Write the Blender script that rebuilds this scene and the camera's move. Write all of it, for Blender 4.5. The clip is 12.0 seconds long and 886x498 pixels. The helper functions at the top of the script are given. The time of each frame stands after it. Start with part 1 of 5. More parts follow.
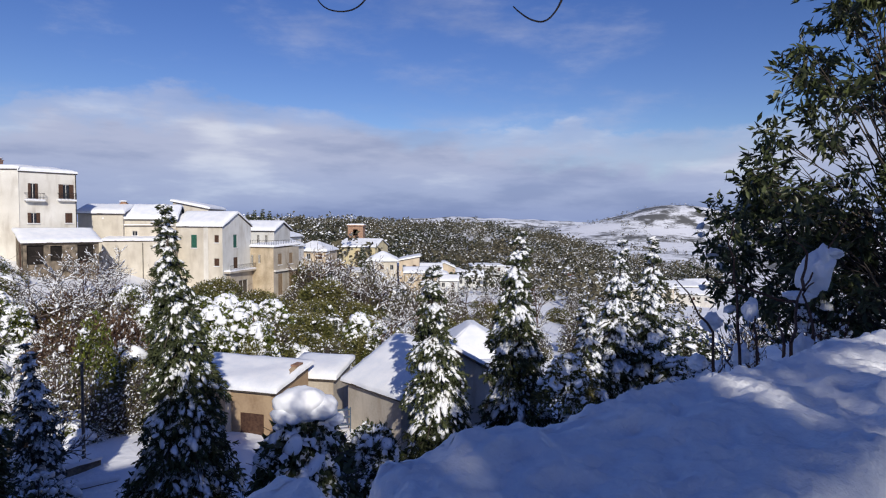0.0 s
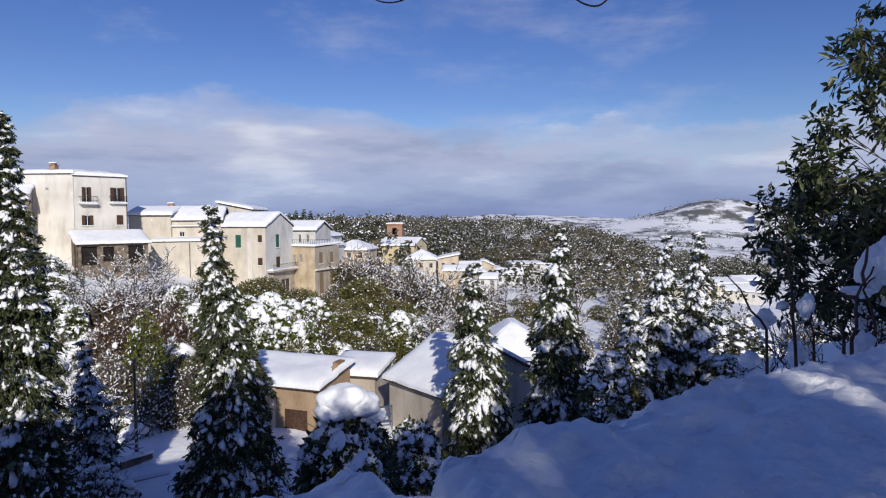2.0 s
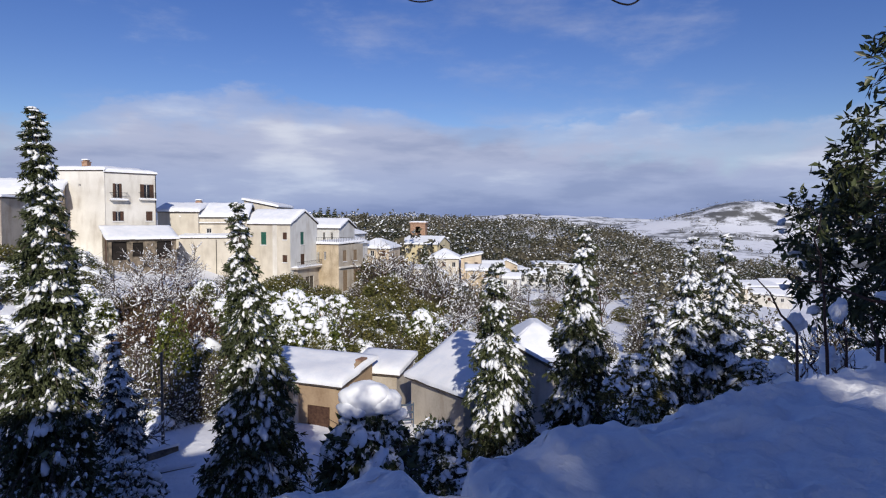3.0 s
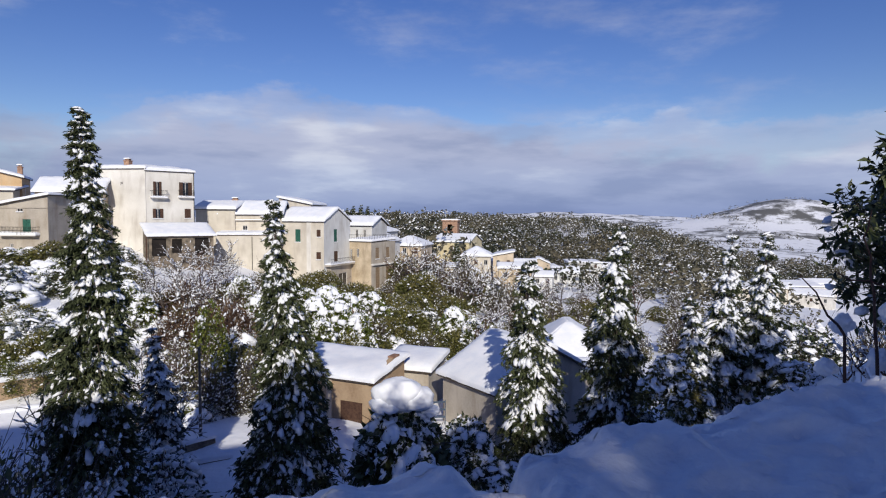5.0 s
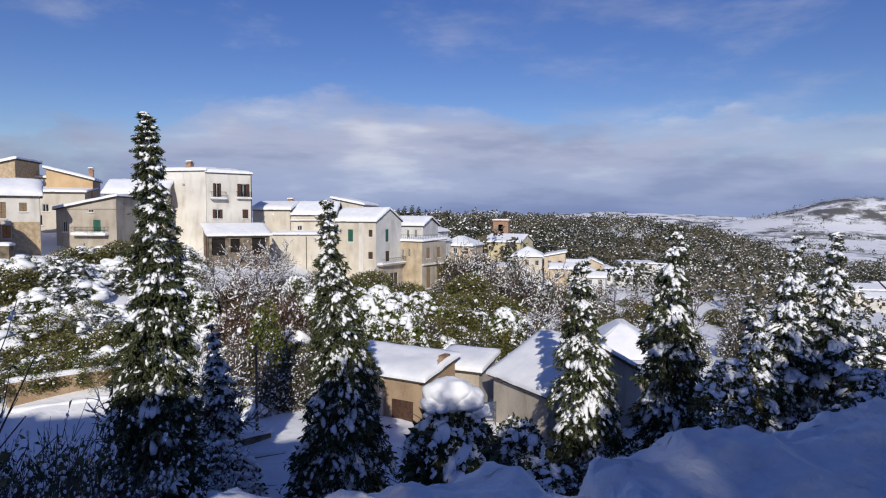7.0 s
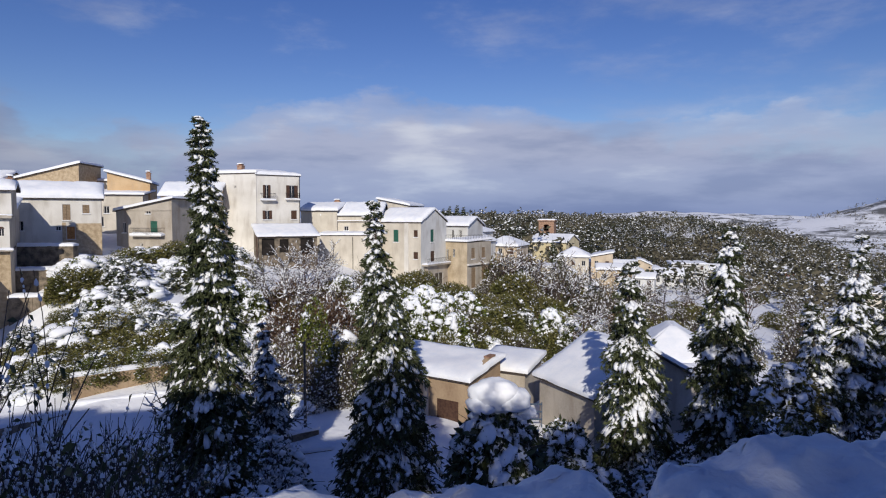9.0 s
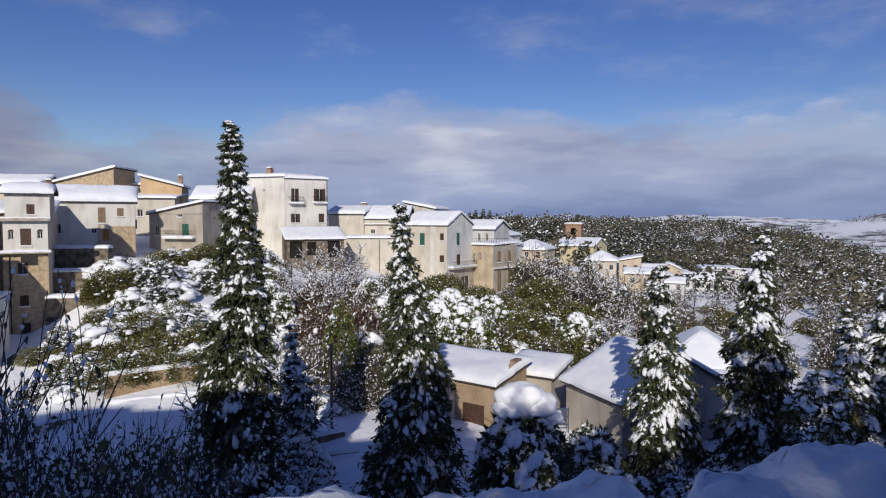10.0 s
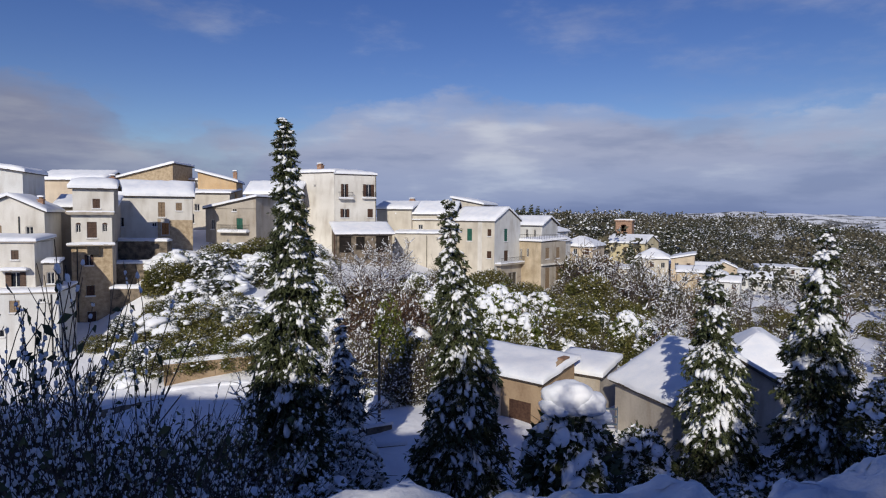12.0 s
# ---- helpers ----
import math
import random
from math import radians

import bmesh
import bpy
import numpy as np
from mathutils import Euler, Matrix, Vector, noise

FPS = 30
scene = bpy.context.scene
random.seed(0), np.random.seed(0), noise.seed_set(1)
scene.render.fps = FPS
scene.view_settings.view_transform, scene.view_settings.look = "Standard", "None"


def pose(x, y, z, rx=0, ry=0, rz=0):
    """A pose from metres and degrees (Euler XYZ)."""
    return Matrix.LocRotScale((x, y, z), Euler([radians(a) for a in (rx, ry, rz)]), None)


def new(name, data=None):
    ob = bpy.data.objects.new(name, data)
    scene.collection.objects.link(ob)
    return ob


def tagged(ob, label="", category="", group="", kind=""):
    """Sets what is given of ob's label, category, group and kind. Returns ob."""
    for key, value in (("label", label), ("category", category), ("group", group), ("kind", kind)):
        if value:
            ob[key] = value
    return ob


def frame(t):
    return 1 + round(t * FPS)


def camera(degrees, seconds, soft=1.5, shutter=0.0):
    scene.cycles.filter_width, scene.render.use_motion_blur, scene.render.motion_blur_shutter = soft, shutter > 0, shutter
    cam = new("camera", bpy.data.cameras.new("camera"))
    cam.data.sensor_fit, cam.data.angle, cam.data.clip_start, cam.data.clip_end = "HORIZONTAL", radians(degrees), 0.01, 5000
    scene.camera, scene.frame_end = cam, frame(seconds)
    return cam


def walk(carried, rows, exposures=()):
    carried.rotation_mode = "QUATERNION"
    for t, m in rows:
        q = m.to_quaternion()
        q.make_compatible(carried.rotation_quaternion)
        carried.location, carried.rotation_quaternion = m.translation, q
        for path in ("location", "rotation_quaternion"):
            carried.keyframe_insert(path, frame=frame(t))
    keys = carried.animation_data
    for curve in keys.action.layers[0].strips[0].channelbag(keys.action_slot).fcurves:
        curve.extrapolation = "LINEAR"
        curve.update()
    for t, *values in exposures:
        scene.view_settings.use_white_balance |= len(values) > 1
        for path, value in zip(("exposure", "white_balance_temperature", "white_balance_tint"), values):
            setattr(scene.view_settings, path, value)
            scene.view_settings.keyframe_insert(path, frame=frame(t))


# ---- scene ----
cam = camera(71.95, 12.0, soft=1.15)
PATH = [
    (0, pose(0.1381, -0.0656, 0.0391, 87.400, -0.300, 0.556)),
    (0.5, pose(0.1154, -0.0323, 0.0222, 87.391, -0.555, 1.788)),
    (1, pose(0.0999, -0.0260, 0.0202, 87.303, -0.178, 2.562)),
    (1.5, pose(0.0888, -0.0304, 0.0220, 87.251, 0.471, 3.250)),
    (2, pose(0.0816, -0.0267, 0.0169, 87.218, 0.364, 4.161)),
    (2.5, pose(0.0714, -0.0280, 0.0195, 87.160, 0.078, 5.367)),
    (3, pose(0.0599, -0.0266, 0.0181, 87.137, -0.187, 6.340)),
    (5, pose(0.0190, 0.0008, 0.0005, 86.915, -0.263, 9.336)),
    (5.5, pose(0.0115, 0.0005, -0.0016, 86.866, 0.020, 10.314)),
    (6, pose(-0.0000, 0.0002, -0.0001, 86.949, -0.078, 11.701)),
    (6.5, pose(-0.0117, 0.0151, -0.0077, 86.977, -0.098, 12.978)),
    (8.5, pose(-0.0535, 0.0244, -0.0175, 86.771, -0.230, 17.055)),
    (9, pose(-0.0637, 0.0360, -0.0218, 86.931, 0.042, 18.260)),
    (9.5, pose(-0.0723, 0.0337, -0.0255, 87.184, -0.099, 19.676)),
    (10, pose(-0.0794, 0.0353, -0.0260, 87.246, -0.026, 20.707)),
    (10.5, pose(-0.0877, 0.0283, -0.0239, 87.249, 0.037, 21.760)),
    (11, pose(-0.0996, 0.0297, -0.0250, 87.089, -0.023, 22.846)),
    (11.5, pose(-0.1140, 0.0290, -0.0259, 86.941, -0.098, 23.960)),
    (12, pose(-0.1228, 0.0073, -0.0173, 86.822, -0.320, 25.134)),
]
walk(cam, PATH, exposures=((0, 0.56), (3, 0.56), (6.5, 0.5), (9.5, 0.38), (12, 0.28)))

# ---- world and sun ----
SUN_AZ, SUN_EL = radians(195), radians(28)
SUN_DIR = Vector((-math.sin(SUN_AZ) * math.cos(SUN_EL), math.cos(SUN_AZ) * math.cos(SUN_EL), math.sin(SUN_EL)))

world = bpy.data.worlds.new("winter_sky")
scene.world = world
world.use_nodes = True


def sky():
    nt = world.node_tree
    nt.nodes.clear()
    N, L = nt.nodes.new, nt.links.new
    out, bg = N("ShaderNodeOutputWorld"), N("ShaderNodeBackground")
    tex = N("ShaderNodeTexSky")
    tex.sky_type, tex.sun_disc = "NISHITA", False
    tex.sun_elevation, tex.sun_rotation = SUN_EL, math.atan2(SUN_DIR.x, SUN_DIR.y)
    tex.altitude, tex.air_density, tex.dust_density, tex.ozone_density = 500, 1.0, 0.4, 2.5
    co = N("ShaderNodeTexCoord")
    sep = N("ShaderNodeSeparateXYZ")
    L(co.outputs["Generated"], sep.inputs[0])

    def math_node(op, a, b=None, clamp=False):
        n = N("ShaderNodeMath")
        n.operation, n.use_clamp = op, clamp
        for i, v in enumerate((a, b)):
            if v is None:
                continue
            if isinstance(v, (int, float)):
                n.inputs[i].default_value = v
            else:
                L(v, n.inputs[i])
        return n.outputs[0]

    def cloud_noise(scale, detail, stretch, shift, rough=0.55):
        mp, no = N("ShaderNodeMapping"), N("ShaderNodeTexNoise")
        mp.inputs["Scale"].default_value = (1, 1, stretch)
        mp.inputs["Location"].default_value = shift
        no.inputs["Scale"].default_value, no.inputs["Detail"].default_value = scale, detail
        no.inputs["Roughness"].default_value = rough
        L(co.outputs["Generated"], mp.inputs[0])
        L(mp.outputs[0], no.inputs["Vector"])
        return no.outputs["Fac"]

    def ramp(fac, *stops):
        r = N("ShaderNodeValToRGB")
        r.color_ramp.interpolation = "EASE"
        while len(r.color_ramp.elements) < len(stops):
            r.color_ramp.elements.new(0.5)
        for e, (p, c) in zip(r.color_ramp.elements, stops):
            e.position, e.color = p, (*c, 1) if isinstance(c, tuple) else (c, c, c, 1)
        L(fac, r.inputs[0])
        return r.outputs[0]

    height = sep.outputs["Z"]
    # a smooth bank over the horizon with a billowing upper rim, and thin wisps above it
    big = cloud_noise(2.1, 3, 1.6, (0.35, 0.2, 0.72))
    fine = cloud_noise(7.0, 7, 2.2, (1.3, 0.4, 0.1), 0.6)
    rim = math_node("ADD", math_node("MULTIPLY", big, 0.34), math_node("MULTIPLY", fine, 0.13))
    west = math_node("MULTIPLY", math_node("ADD", sep.outputs["X"], 0.58), -3.4, True)
    rim = math_node("ADD", rim, math_node("MULTIPLY", west, 0.03))
    over = math_node("SUBTRACT", math_node("ADD", rim, -0.098), height)
    bank = ramp(math_node("ADD", math_node("MULTIPLY", over, 4.0), 0.5), (0.40, 0.0), (0.50, 0.55), (0.66, 0.97))
    veil = cloud_noise(3.0, 7, 3.0, (2.2, 0.9, 0.4), 0.62)
    wisps = ramp(veil, (0.52, 0.0), (0.78, 0.45))
    mask = math_node("MAXIMUM", bank, wisps)
    # light along the rim, grey streaks below, blue-grey at the horizon
    tone = cloud_noise(3.2, 6, 4.5, (0.1, 0.7, 0.35))
    lit = ramp(tone, (0.34, (3.9, 4.5, 6.7)), (0.50, (5.3, 5.8, 7.9)), (0.68, (7.8, 8.2, 9.6)))
    low = ramp(height, (0.0, (0.58, 0.68, 0.88)), (0.05, (0.82, 0.88, 0.98)), (0.11, (1.0, 1.0, 1.0)))
    mul = N("ShaderNodeMix")
    mul.data_type, mul.blend_type = "RGBA", "MULTIPLY"
    mul.inputs["Factor"].default_value = 1
    grey = N("ShaderNodeMix")
    grey.data_type, grey.blend_type = "RGBA", "MULTIPLY"
    grey.inputs["B"].default_value = (0.56, 0.56, 0.60, 1)
    L(west, grey.inputs["Factor"])
    L(lit, grey.inputs["A"])
    L(grey.outputs["Result"], mul.inputs["A"])
    L(low, mul.inputs["B"])
    mix = N("ShaderNodeMix")
    mix.data_type = "RGBA"
    L(mask, mix.inputs["Factor"])
    sat = N("ShaderNodeHueSaturation")
    sat.inputs["Saturation"].default_value = 1.27
    sat.inputs["Hue"].default_value = 0.5235
    sat.inputs["Value"].default_value = 1.16
    L(tex.outputs[0], sat.inputs["Color"])
    L(sat.outputs[0], mix.inputs["A"])
    L(mul.outputs["Result"], mix.inputs["B"])
    L(mix.outputs["Result"], bg.inputs["Color"])
    bg.inputs["Strength"].default_value = 0.056
    L(bg.outputs[0], out.inputs[0])


sky()
sun = new("sun", bpy.data.lights.new("sun", "SUN"))
sun.data.energy, sun.data.angle, sun.data.color = 2.65, radians(0.55), (1.0, 0.93, 0.82)
sun.rotation_mode = "QUATERNION"
sun.rotation_quaternion = SUN_DIR.to_track_quat("Z", "Y")


# ---- materials ----
def material(name, a, b, scale=3.0, rough=0.8, bump=0.3, fine=40.0, contrast=(0.35, 0.65), per_object=0.0, per_island=0.0, metal=0.0, depth=0.02, spec=0.3, through_light=0.0):
    """Two colours mixed by noise at two scales, with relief."""
    m = bpy.data.materials.new(name)
    m.use_nodes = True
    nt = m.node_tree
    N, L = nt.nodes.new, nt.links.new
    p = nt.nodes["Principled BSDF"]
    p.inputs["Roughness"].default_value, p.inputs["Metallic"].default_value = rough, metal
    p.inputs["Specular IOR Level"].default_value = spec
    co = N("ShaderNodeTexCoord")
    n1, n2 = N("ShaderNodeTexNoise"), N("ShaderNodeTexNoise")
    for n, s, d in ((n1, scale, 5), (n2, fine, 4)):
        n.inputs["Scale"].default_value, n.inputs["Detail"].default_value = s, d
        L(co.outputs["Object"], n.inputs["Vector"])
    add = N("ShaderNodeMath")
    add.operation = "MULTIPLY_ADD"
    add.inputs[1].default_value, add.inputs[2].default_value = 0.35, -0.175
    L(n2.outputs["Fac"], add.inputs[0])
    s = N("ShaderNodeMath")
    L(n1.outputs["Fac"], s.inputs[0])
    L(add.outputs[0], s.inputs[1])
    r = N("ShaderNodeMapRange")
    r.inputs["From Min"].default_value, r.inputs["From Max"].default_value = contrast
    L(s.outputs[0], r.inputs["Value"])
    mix = N("ShaderNodeMix")
    mix.data_type = "RGBA"
    mix.inputs["A"].default_value, mix.inputs["B"].default_value = (*a, 1), (*b, 1)
    L(r.outputs["Result"], mix.inputs["Factor"])
    col = mix.outputs["Result"]
    for amount, node, out in ((per_object, "ShaderNodeObjectInfo", "Random"), (per_island, "ShaderNodeNewGeometry", "Random Per Island")):
        if amount:
            info, mr, hsv = N(node), N("ShaderNodeMapRange"), N("ShaderNodeHueSaturation")
            mr.inputs["To Min"].default_value, mr.inputs["To Max"].default_value = 1 - amount, 1 + amount
            L(info.outputs[out], mr.inputs["Value"])
            L(mr.outputs["Result"], hsv.inputs["Value"])
            L(col, hsv.inputs["Color"])
            col = hsv.outputs["Color"]
    L(col, p.inputs["Base Color"])
    if bump:
        bn = N("ShaderNodeBump")
        bn.inputs["Strength"].default_value, bn.inputs["Distance"].default_value = bump, depth
        L(s.outputs[0], bn.inputs["Height"])
        L(bn.outputs[0], p.inputs["Normal"])
    if through_light:
        p.inputs["Transmission Weight"].default_value = 0
        tr, ms = N("ShaderNodeBsdfTranslucent"), N("ShaderNodeMixShader")
        L(col, tr.inputs["Color"])
        ms.inputs[0].default_value = through_light
        L(p.outputs[0], ms.inputs[1])
        L(tr.outputs[0], ms.inputs[2])
        L(ms.outputs[0], nt.nodes["Material Output"].inputs["Surface"])
    return m


def streaks(m, tint, amount=0.5):
    """Long rain stains that run down a plastered wall."""
    nt = m.node_tree
    N, L = nt.nodes.new, nt.links.new
    p = nt.nodes["Principled BSDF"]
    old = p.inputs["Base Color"].links[0].from_socket
    co, mp, n, r, mix = N("ShaderNodeTexCoord"), N("ShaderNodeMapping"), N("ShaderNodeTexNoise"), N("ShaderNodeMapRange"), N("ShaderNodeMix")
    mp.inputs["Scale"].default_value = (0.8, 0.8, 0.2)
    n.inputs["Scale"].default_value, n.inputs["Detail"].default_value = 1.3, 6
    r.inputs["From Min"].default_value, r.inputs["From Max"].default_value, r.inputs["To Max"].default_value = 0.5, 0.72, amount
    mix.data_type = "RGBA"
    mix.inputs["B"].default_value = (*tint, 1)
    L(co.outputs["Object"], mp.inputs[0])
    L(mp.outputs[0], n.inputs["Vector"])
    L(n.outputs["Fac"], r.inputs["Value"])
    L(r.outputs["Result"], mix.inputs["Factor"])
    L(old, mix.inputs["A"])
    L(mix.outputs["Result"], p.inputs["Base Color"])


SNOW = material("snow", (0.80, 0.83, 0.88), (0.90, 0.91, 0.93), 1.2, 0.55, 0.5, 9.0, depth=0.06, spec=0.25)
SNOW_NEAR = material("near_snow", (0.80, 0.82, 0.87), (0.91, 0.92, 0.94), 7.0, 0.75, 0.9, 48.0, depth=0.018, spec=0.1)
NEEDLE = material("fir_needles", (0.040, 0.053, 0.023), (0.085, 0.098, 0.042), 1.5, 0.6, 0, 20, per_island=0.45, through_light=0.15)
# needles of one conifer in shade, the blue of that shade put into the colour
NEEDLE_B = material("shade_blue_needles", (0.042, 0.054, 0.040), (0.08, 0.092, 0.064), 1.5, 0.6, 0, 20, per_island=0.45, through_light=0.15)
LEAF_DARK = material("evergreen_leaves", (0.036, 0.050, 0.020), (0.078, 0.093, 0.034), 2.0, 0.4, 0, 20, per_island=0.5, through_light=0.2, spec=0.5)
LEAF_GREEN = material("sunny_green_leaves", (0.075, 0.105, 0.018), (0.15, 0.16, 0.03), 2.0, 0.5, 0, 20, per_island=0.45, through_light=0.2)
LEAF_OLIVE = material("ivy_leaves", (0.085, 0.095, 0.024), (0.20, 0.175, 0.06), 0.8, 0.5, 0, 20, per_island=0.5, through_light=0.2)
LEAF_BROWN = material("dry_brown_leaves", (0.12, 0.075, 0.045), (0.22, 0.145, 0.09), 1.5, 0.7, 0, 20, per_island=0.5, through_light=0.2)
BARK = material("bark", (0.05, 0.040, 0.034), (0.11, 0.088, 0.074), 6.0, 0.9, 0.6, 40)
BARK_RED = material("reddish_bark", (0.06, 0.03, 0.022), (0.12, 0.07, 0.05), 6.0, 0.85, 0.5, 40)
BARK_GREY = material("grey_twigs", (0.06, 0.048, 0.04), (0.14, 0.115, 0.10), 4.0, 0.9, 0.3, 30)
PLASTER_WHITE = material("white_plaster", (0.60, 0.57, 0.51), (0.76, 0.735, 0.68), 0.45, 0.85, 0.25, 8, (0.25, 0.7))
PLASTER_COLD = material("cold_white_plaster", (0.58, 0.58, 0.56), (0.72, 0.72, 0.70), 0.5, 0.85, 0.25, 8, (0.25, 0.7))
PLASTER_CREAM = material("cream_plaster", (0.52, 0.47, 0.385), (0.66, 0.61, 0.52), 0.5, 0.85, 0.25, 8, (0.25, 0.7))
PLASTER_TAN = material("stained_tan_plaster", (0.36, 0.28, 0.18), (0.60, 0.50, 0.36), 0.35, 0.9, 0.35, 5, (0.32, 0.62))
PLASTER_PEACH = material("peach_plaster", (0.50, 0.40, 0.29), (0.64, 0.54, 0.41), 0.4, 0.85, 0.3, 7, (0.3, 0.65))
# for grey houses, and for right walls with shade put into their colour
PLASTER_GREY = material("weathered_and_shade_grey_plaster", (0.34, 0.30, 0.25), (0.50, 0.45, 0.38), 0.4, 0.9, 0.35, 6, (0.3, 0.65))
PLASTER_ORANGE = material("orange_plaster", (0.48, 0.32, 0.17), (0.60, 0.43, 0.25), 0.5, 0.9, 0.3, 7)
PLASTER_YELLOW = material("yellow_plaster", (0.58, 0.49, 0.29), (0.70, 0.62, 0.42), 0.5, 0.9, 0.3, 7)
PLASTER_RED = material("red_plaster", (0.40, 0.14, 0.10), (0.50, 0.22, 0.16), 0.6, 0.9, 0.2, 7)
SHED_TAN = material("brown_tan_plaster", (0.27, 0.185, 0.115), (0.42, 0.31, 0.20), 0.6, 0.9, 0.35, 6, (0.3, 0.66))
STONE = material("rubble_stone", (0.36, 0.27, 0.17), (0.54, 0.43, 0.29), 2.4, 0.95, 0.9, 9, (0.34, 0.64), depth=0.06)
STONE_DARK = material("dark_retaining_stone", (0.10, 0.085, 0.065), (0.26, 0.21, 0.155), 1.6, 0.95, 0.9, 8, (0.36, 0.62), depth=0.06)
BRICK = material("brick_masonry", (0.26, 0.14, 0.09), (0.44, 0.29, 0.20), 2.6, 0.9, 0.6, 14)
TILE = material("roof_tile", (0.20, 0.11, 0.07), (0.36, 0.22, 0.15), 3.0, 0.9, 0.5, 20)
DARK_EAVE = material("dark_eave_board", (0.045, 0.035, 0.03), (0.09, 0.07, 0.055), 4, 0.8, 0.2, 20)
SHUTTER = material("brown_shutter_wood", (0.055, 0.028, 0.018), (0.10, 0.055, 0.036), 6, 0.6, 0.3, 40)
SHUTTER_TAN = material("tan_shutter_wood", (0.20, 0.14, 0.09), (0.30, 0.22, 0.14), 6, 0.7, 0.3, 40)
SHUTTER_GREEN = material("green_shutter_paint", (0.02, 0.085, 0.06), (0.035, 0.14, 0.10), 6, 0.5, 0.2, 40)
DOOR_ORANGE = material("orange_wood_door", (0.36, 0.15, 0.04), (0.5, 0.24, 0.08), 5, 0.6, 0.3, 30)
FRAME_WHITE = material("white_window_frame", (0.62, 0.60, 0.56), (0.72, 0.70, 0.66), 6, 0.5, 0.1, 30)
IRON = material("dark_iron", (0.03, 0.03, 0.032), (0.07, 0.065, 0.06), 8, 0.55, 0.2, 40, metal=0.6)
POLE = material("weathered_pole", (0.07, 0.065, 0.06), (0.14, 0.125, 0.11), 5, 0.7, 0.2, 40)
RAIL_BLUE = material("blue_grey_metal", (0.05, 0.075, 0.12), (0.09, 0.12, 0.17), 6, 0.5, 0.1, 30, metal=0.3)
GLASS = material("dark_window_glass", (0.012, 0.014, 0.018), (0.03, 0.032, 0.038), 3, 0.08, 0, 10, spec=0.6)
# near-black: an unlit room's shade put into the colour
INSIDE = material("room_shade_fill", (0.012, 0.010, 0.009), (0.025, 0.02, 0.018), 2, 0.95, 0, 10)

for plaster in (PLASTER_WHITE, PLASTER_COLD, PLASTER_CREAM, PLASTER_PEACH, PLASTER_ORANGE, PLASTER_YELLOW):
    streaks(plaster, (0.36, 0.31, 0.25), 0.42)
for plaster in (PLASTER_TAN, PLASTER_GREY):
    streaks(plaster, (0.24, 0.18, 0.12), 0.5)


def ground_material():
    """Snow over earth: bare soil and dry growth show on steep faces and in scattered patches."""
    m = material("snowy_ground", (0.82, 0.84, 0.88), (0.91, 0.92, 0.94), 0.35, 0.6, 0.7, 2.5, depth=0.25, spec=0.2)
    nt = m.node_tree
    N, L = nt.nodes.new, nt.links.new
    p = nt.nodes["Principled BSDF"]
    old = p.inputs["Base Color"].links[0].from_socket
    co, n = N("ShaderNodeTexCoord"), N("ShaderNodeTexNoise")
    n.inputs["Scale"].default_value, n.inputs["Detail"].default_value, n.inputs["Roughness"].default_value = 0.009, 11, 0.72
    L(co.outputs["Object"], n.inputs["Vector"])
    sep = N("ShaderNodeSeparateXYZ")
    L(co.outputs["Object"], sep.inputs[0])
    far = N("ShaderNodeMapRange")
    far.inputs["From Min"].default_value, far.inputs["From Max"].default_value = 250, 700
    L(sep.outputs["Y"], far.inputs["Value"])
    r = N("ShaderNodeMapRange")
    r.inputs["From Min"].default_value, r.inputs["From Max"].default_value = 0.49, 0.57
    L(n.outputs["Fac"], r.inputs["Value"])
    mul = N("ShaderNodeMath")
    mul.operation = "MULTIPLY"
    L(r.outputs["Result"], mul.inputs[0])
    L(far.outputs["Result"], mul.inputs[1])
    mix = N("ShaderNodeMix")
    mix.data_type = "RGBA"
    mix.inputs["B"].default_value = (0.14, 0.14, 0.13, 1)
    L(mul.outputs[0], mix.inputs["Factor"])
    L(old, mix.inputs["A"])
    L(mix.outputs["Result"], p.inputs["Base Color"])
    return m


GROUND = ground_material()

# ---- building helpers ----
RNG = np.random.default_rng(7)


def mesh_from(name, verts, faces, mat, smooth=False):
    """One mesh from arrays of corners and of equal-sided faces."""
    verts, faces = np.asarray(verts, np.float32), np.asarray(faces, np.int32)
    me = bpy.data.meshes.new(name)
    k = faces.shape[1]
    me.vertices.add(len(verts))
    me.vertices.foreach_set("co", verts.ravel())
    me.loops.add(faces.size)
    me.loops.foreach_set("vertex_index", faces.ravel())
    me.polygons.add(len(faces))
    me.polygons.foreach_set("loop_start", np.arange(0, faces.size, k, dtype=np.int32))
    if smooth:
        me.polygons.foreach_set("use_smooth", np.ones(len(faces), bool))
    me.materials.append(mat)
    me.update(calc_edges=True)
    return me


def thing(name, label, category, m=None, group="", kind=""):
    ob = new(name)
    ob.empty_display_size = 0.2
    if m is not None:
        ob.matrix_basis = m
    return tagged(ob, label, category, group, kind)


def part(name, data, mat=None, parent=None, label=""):
    """A bmesh or a mesh as one object, under a thing or a part."""
    if isinstance(data, bmesh.types.BMesh):
        me = bpy.data.meshes.new(name)
        bmesh.ops.recalc_face_normals(data, faces=data.faces)
        data.to_mesh(me)
        data.free()
        me.materials.append(mat)
        data = me
    ob = new(name, data)
    if parent is not None:
        ob.parent = parent
    return tagged(ob, label)


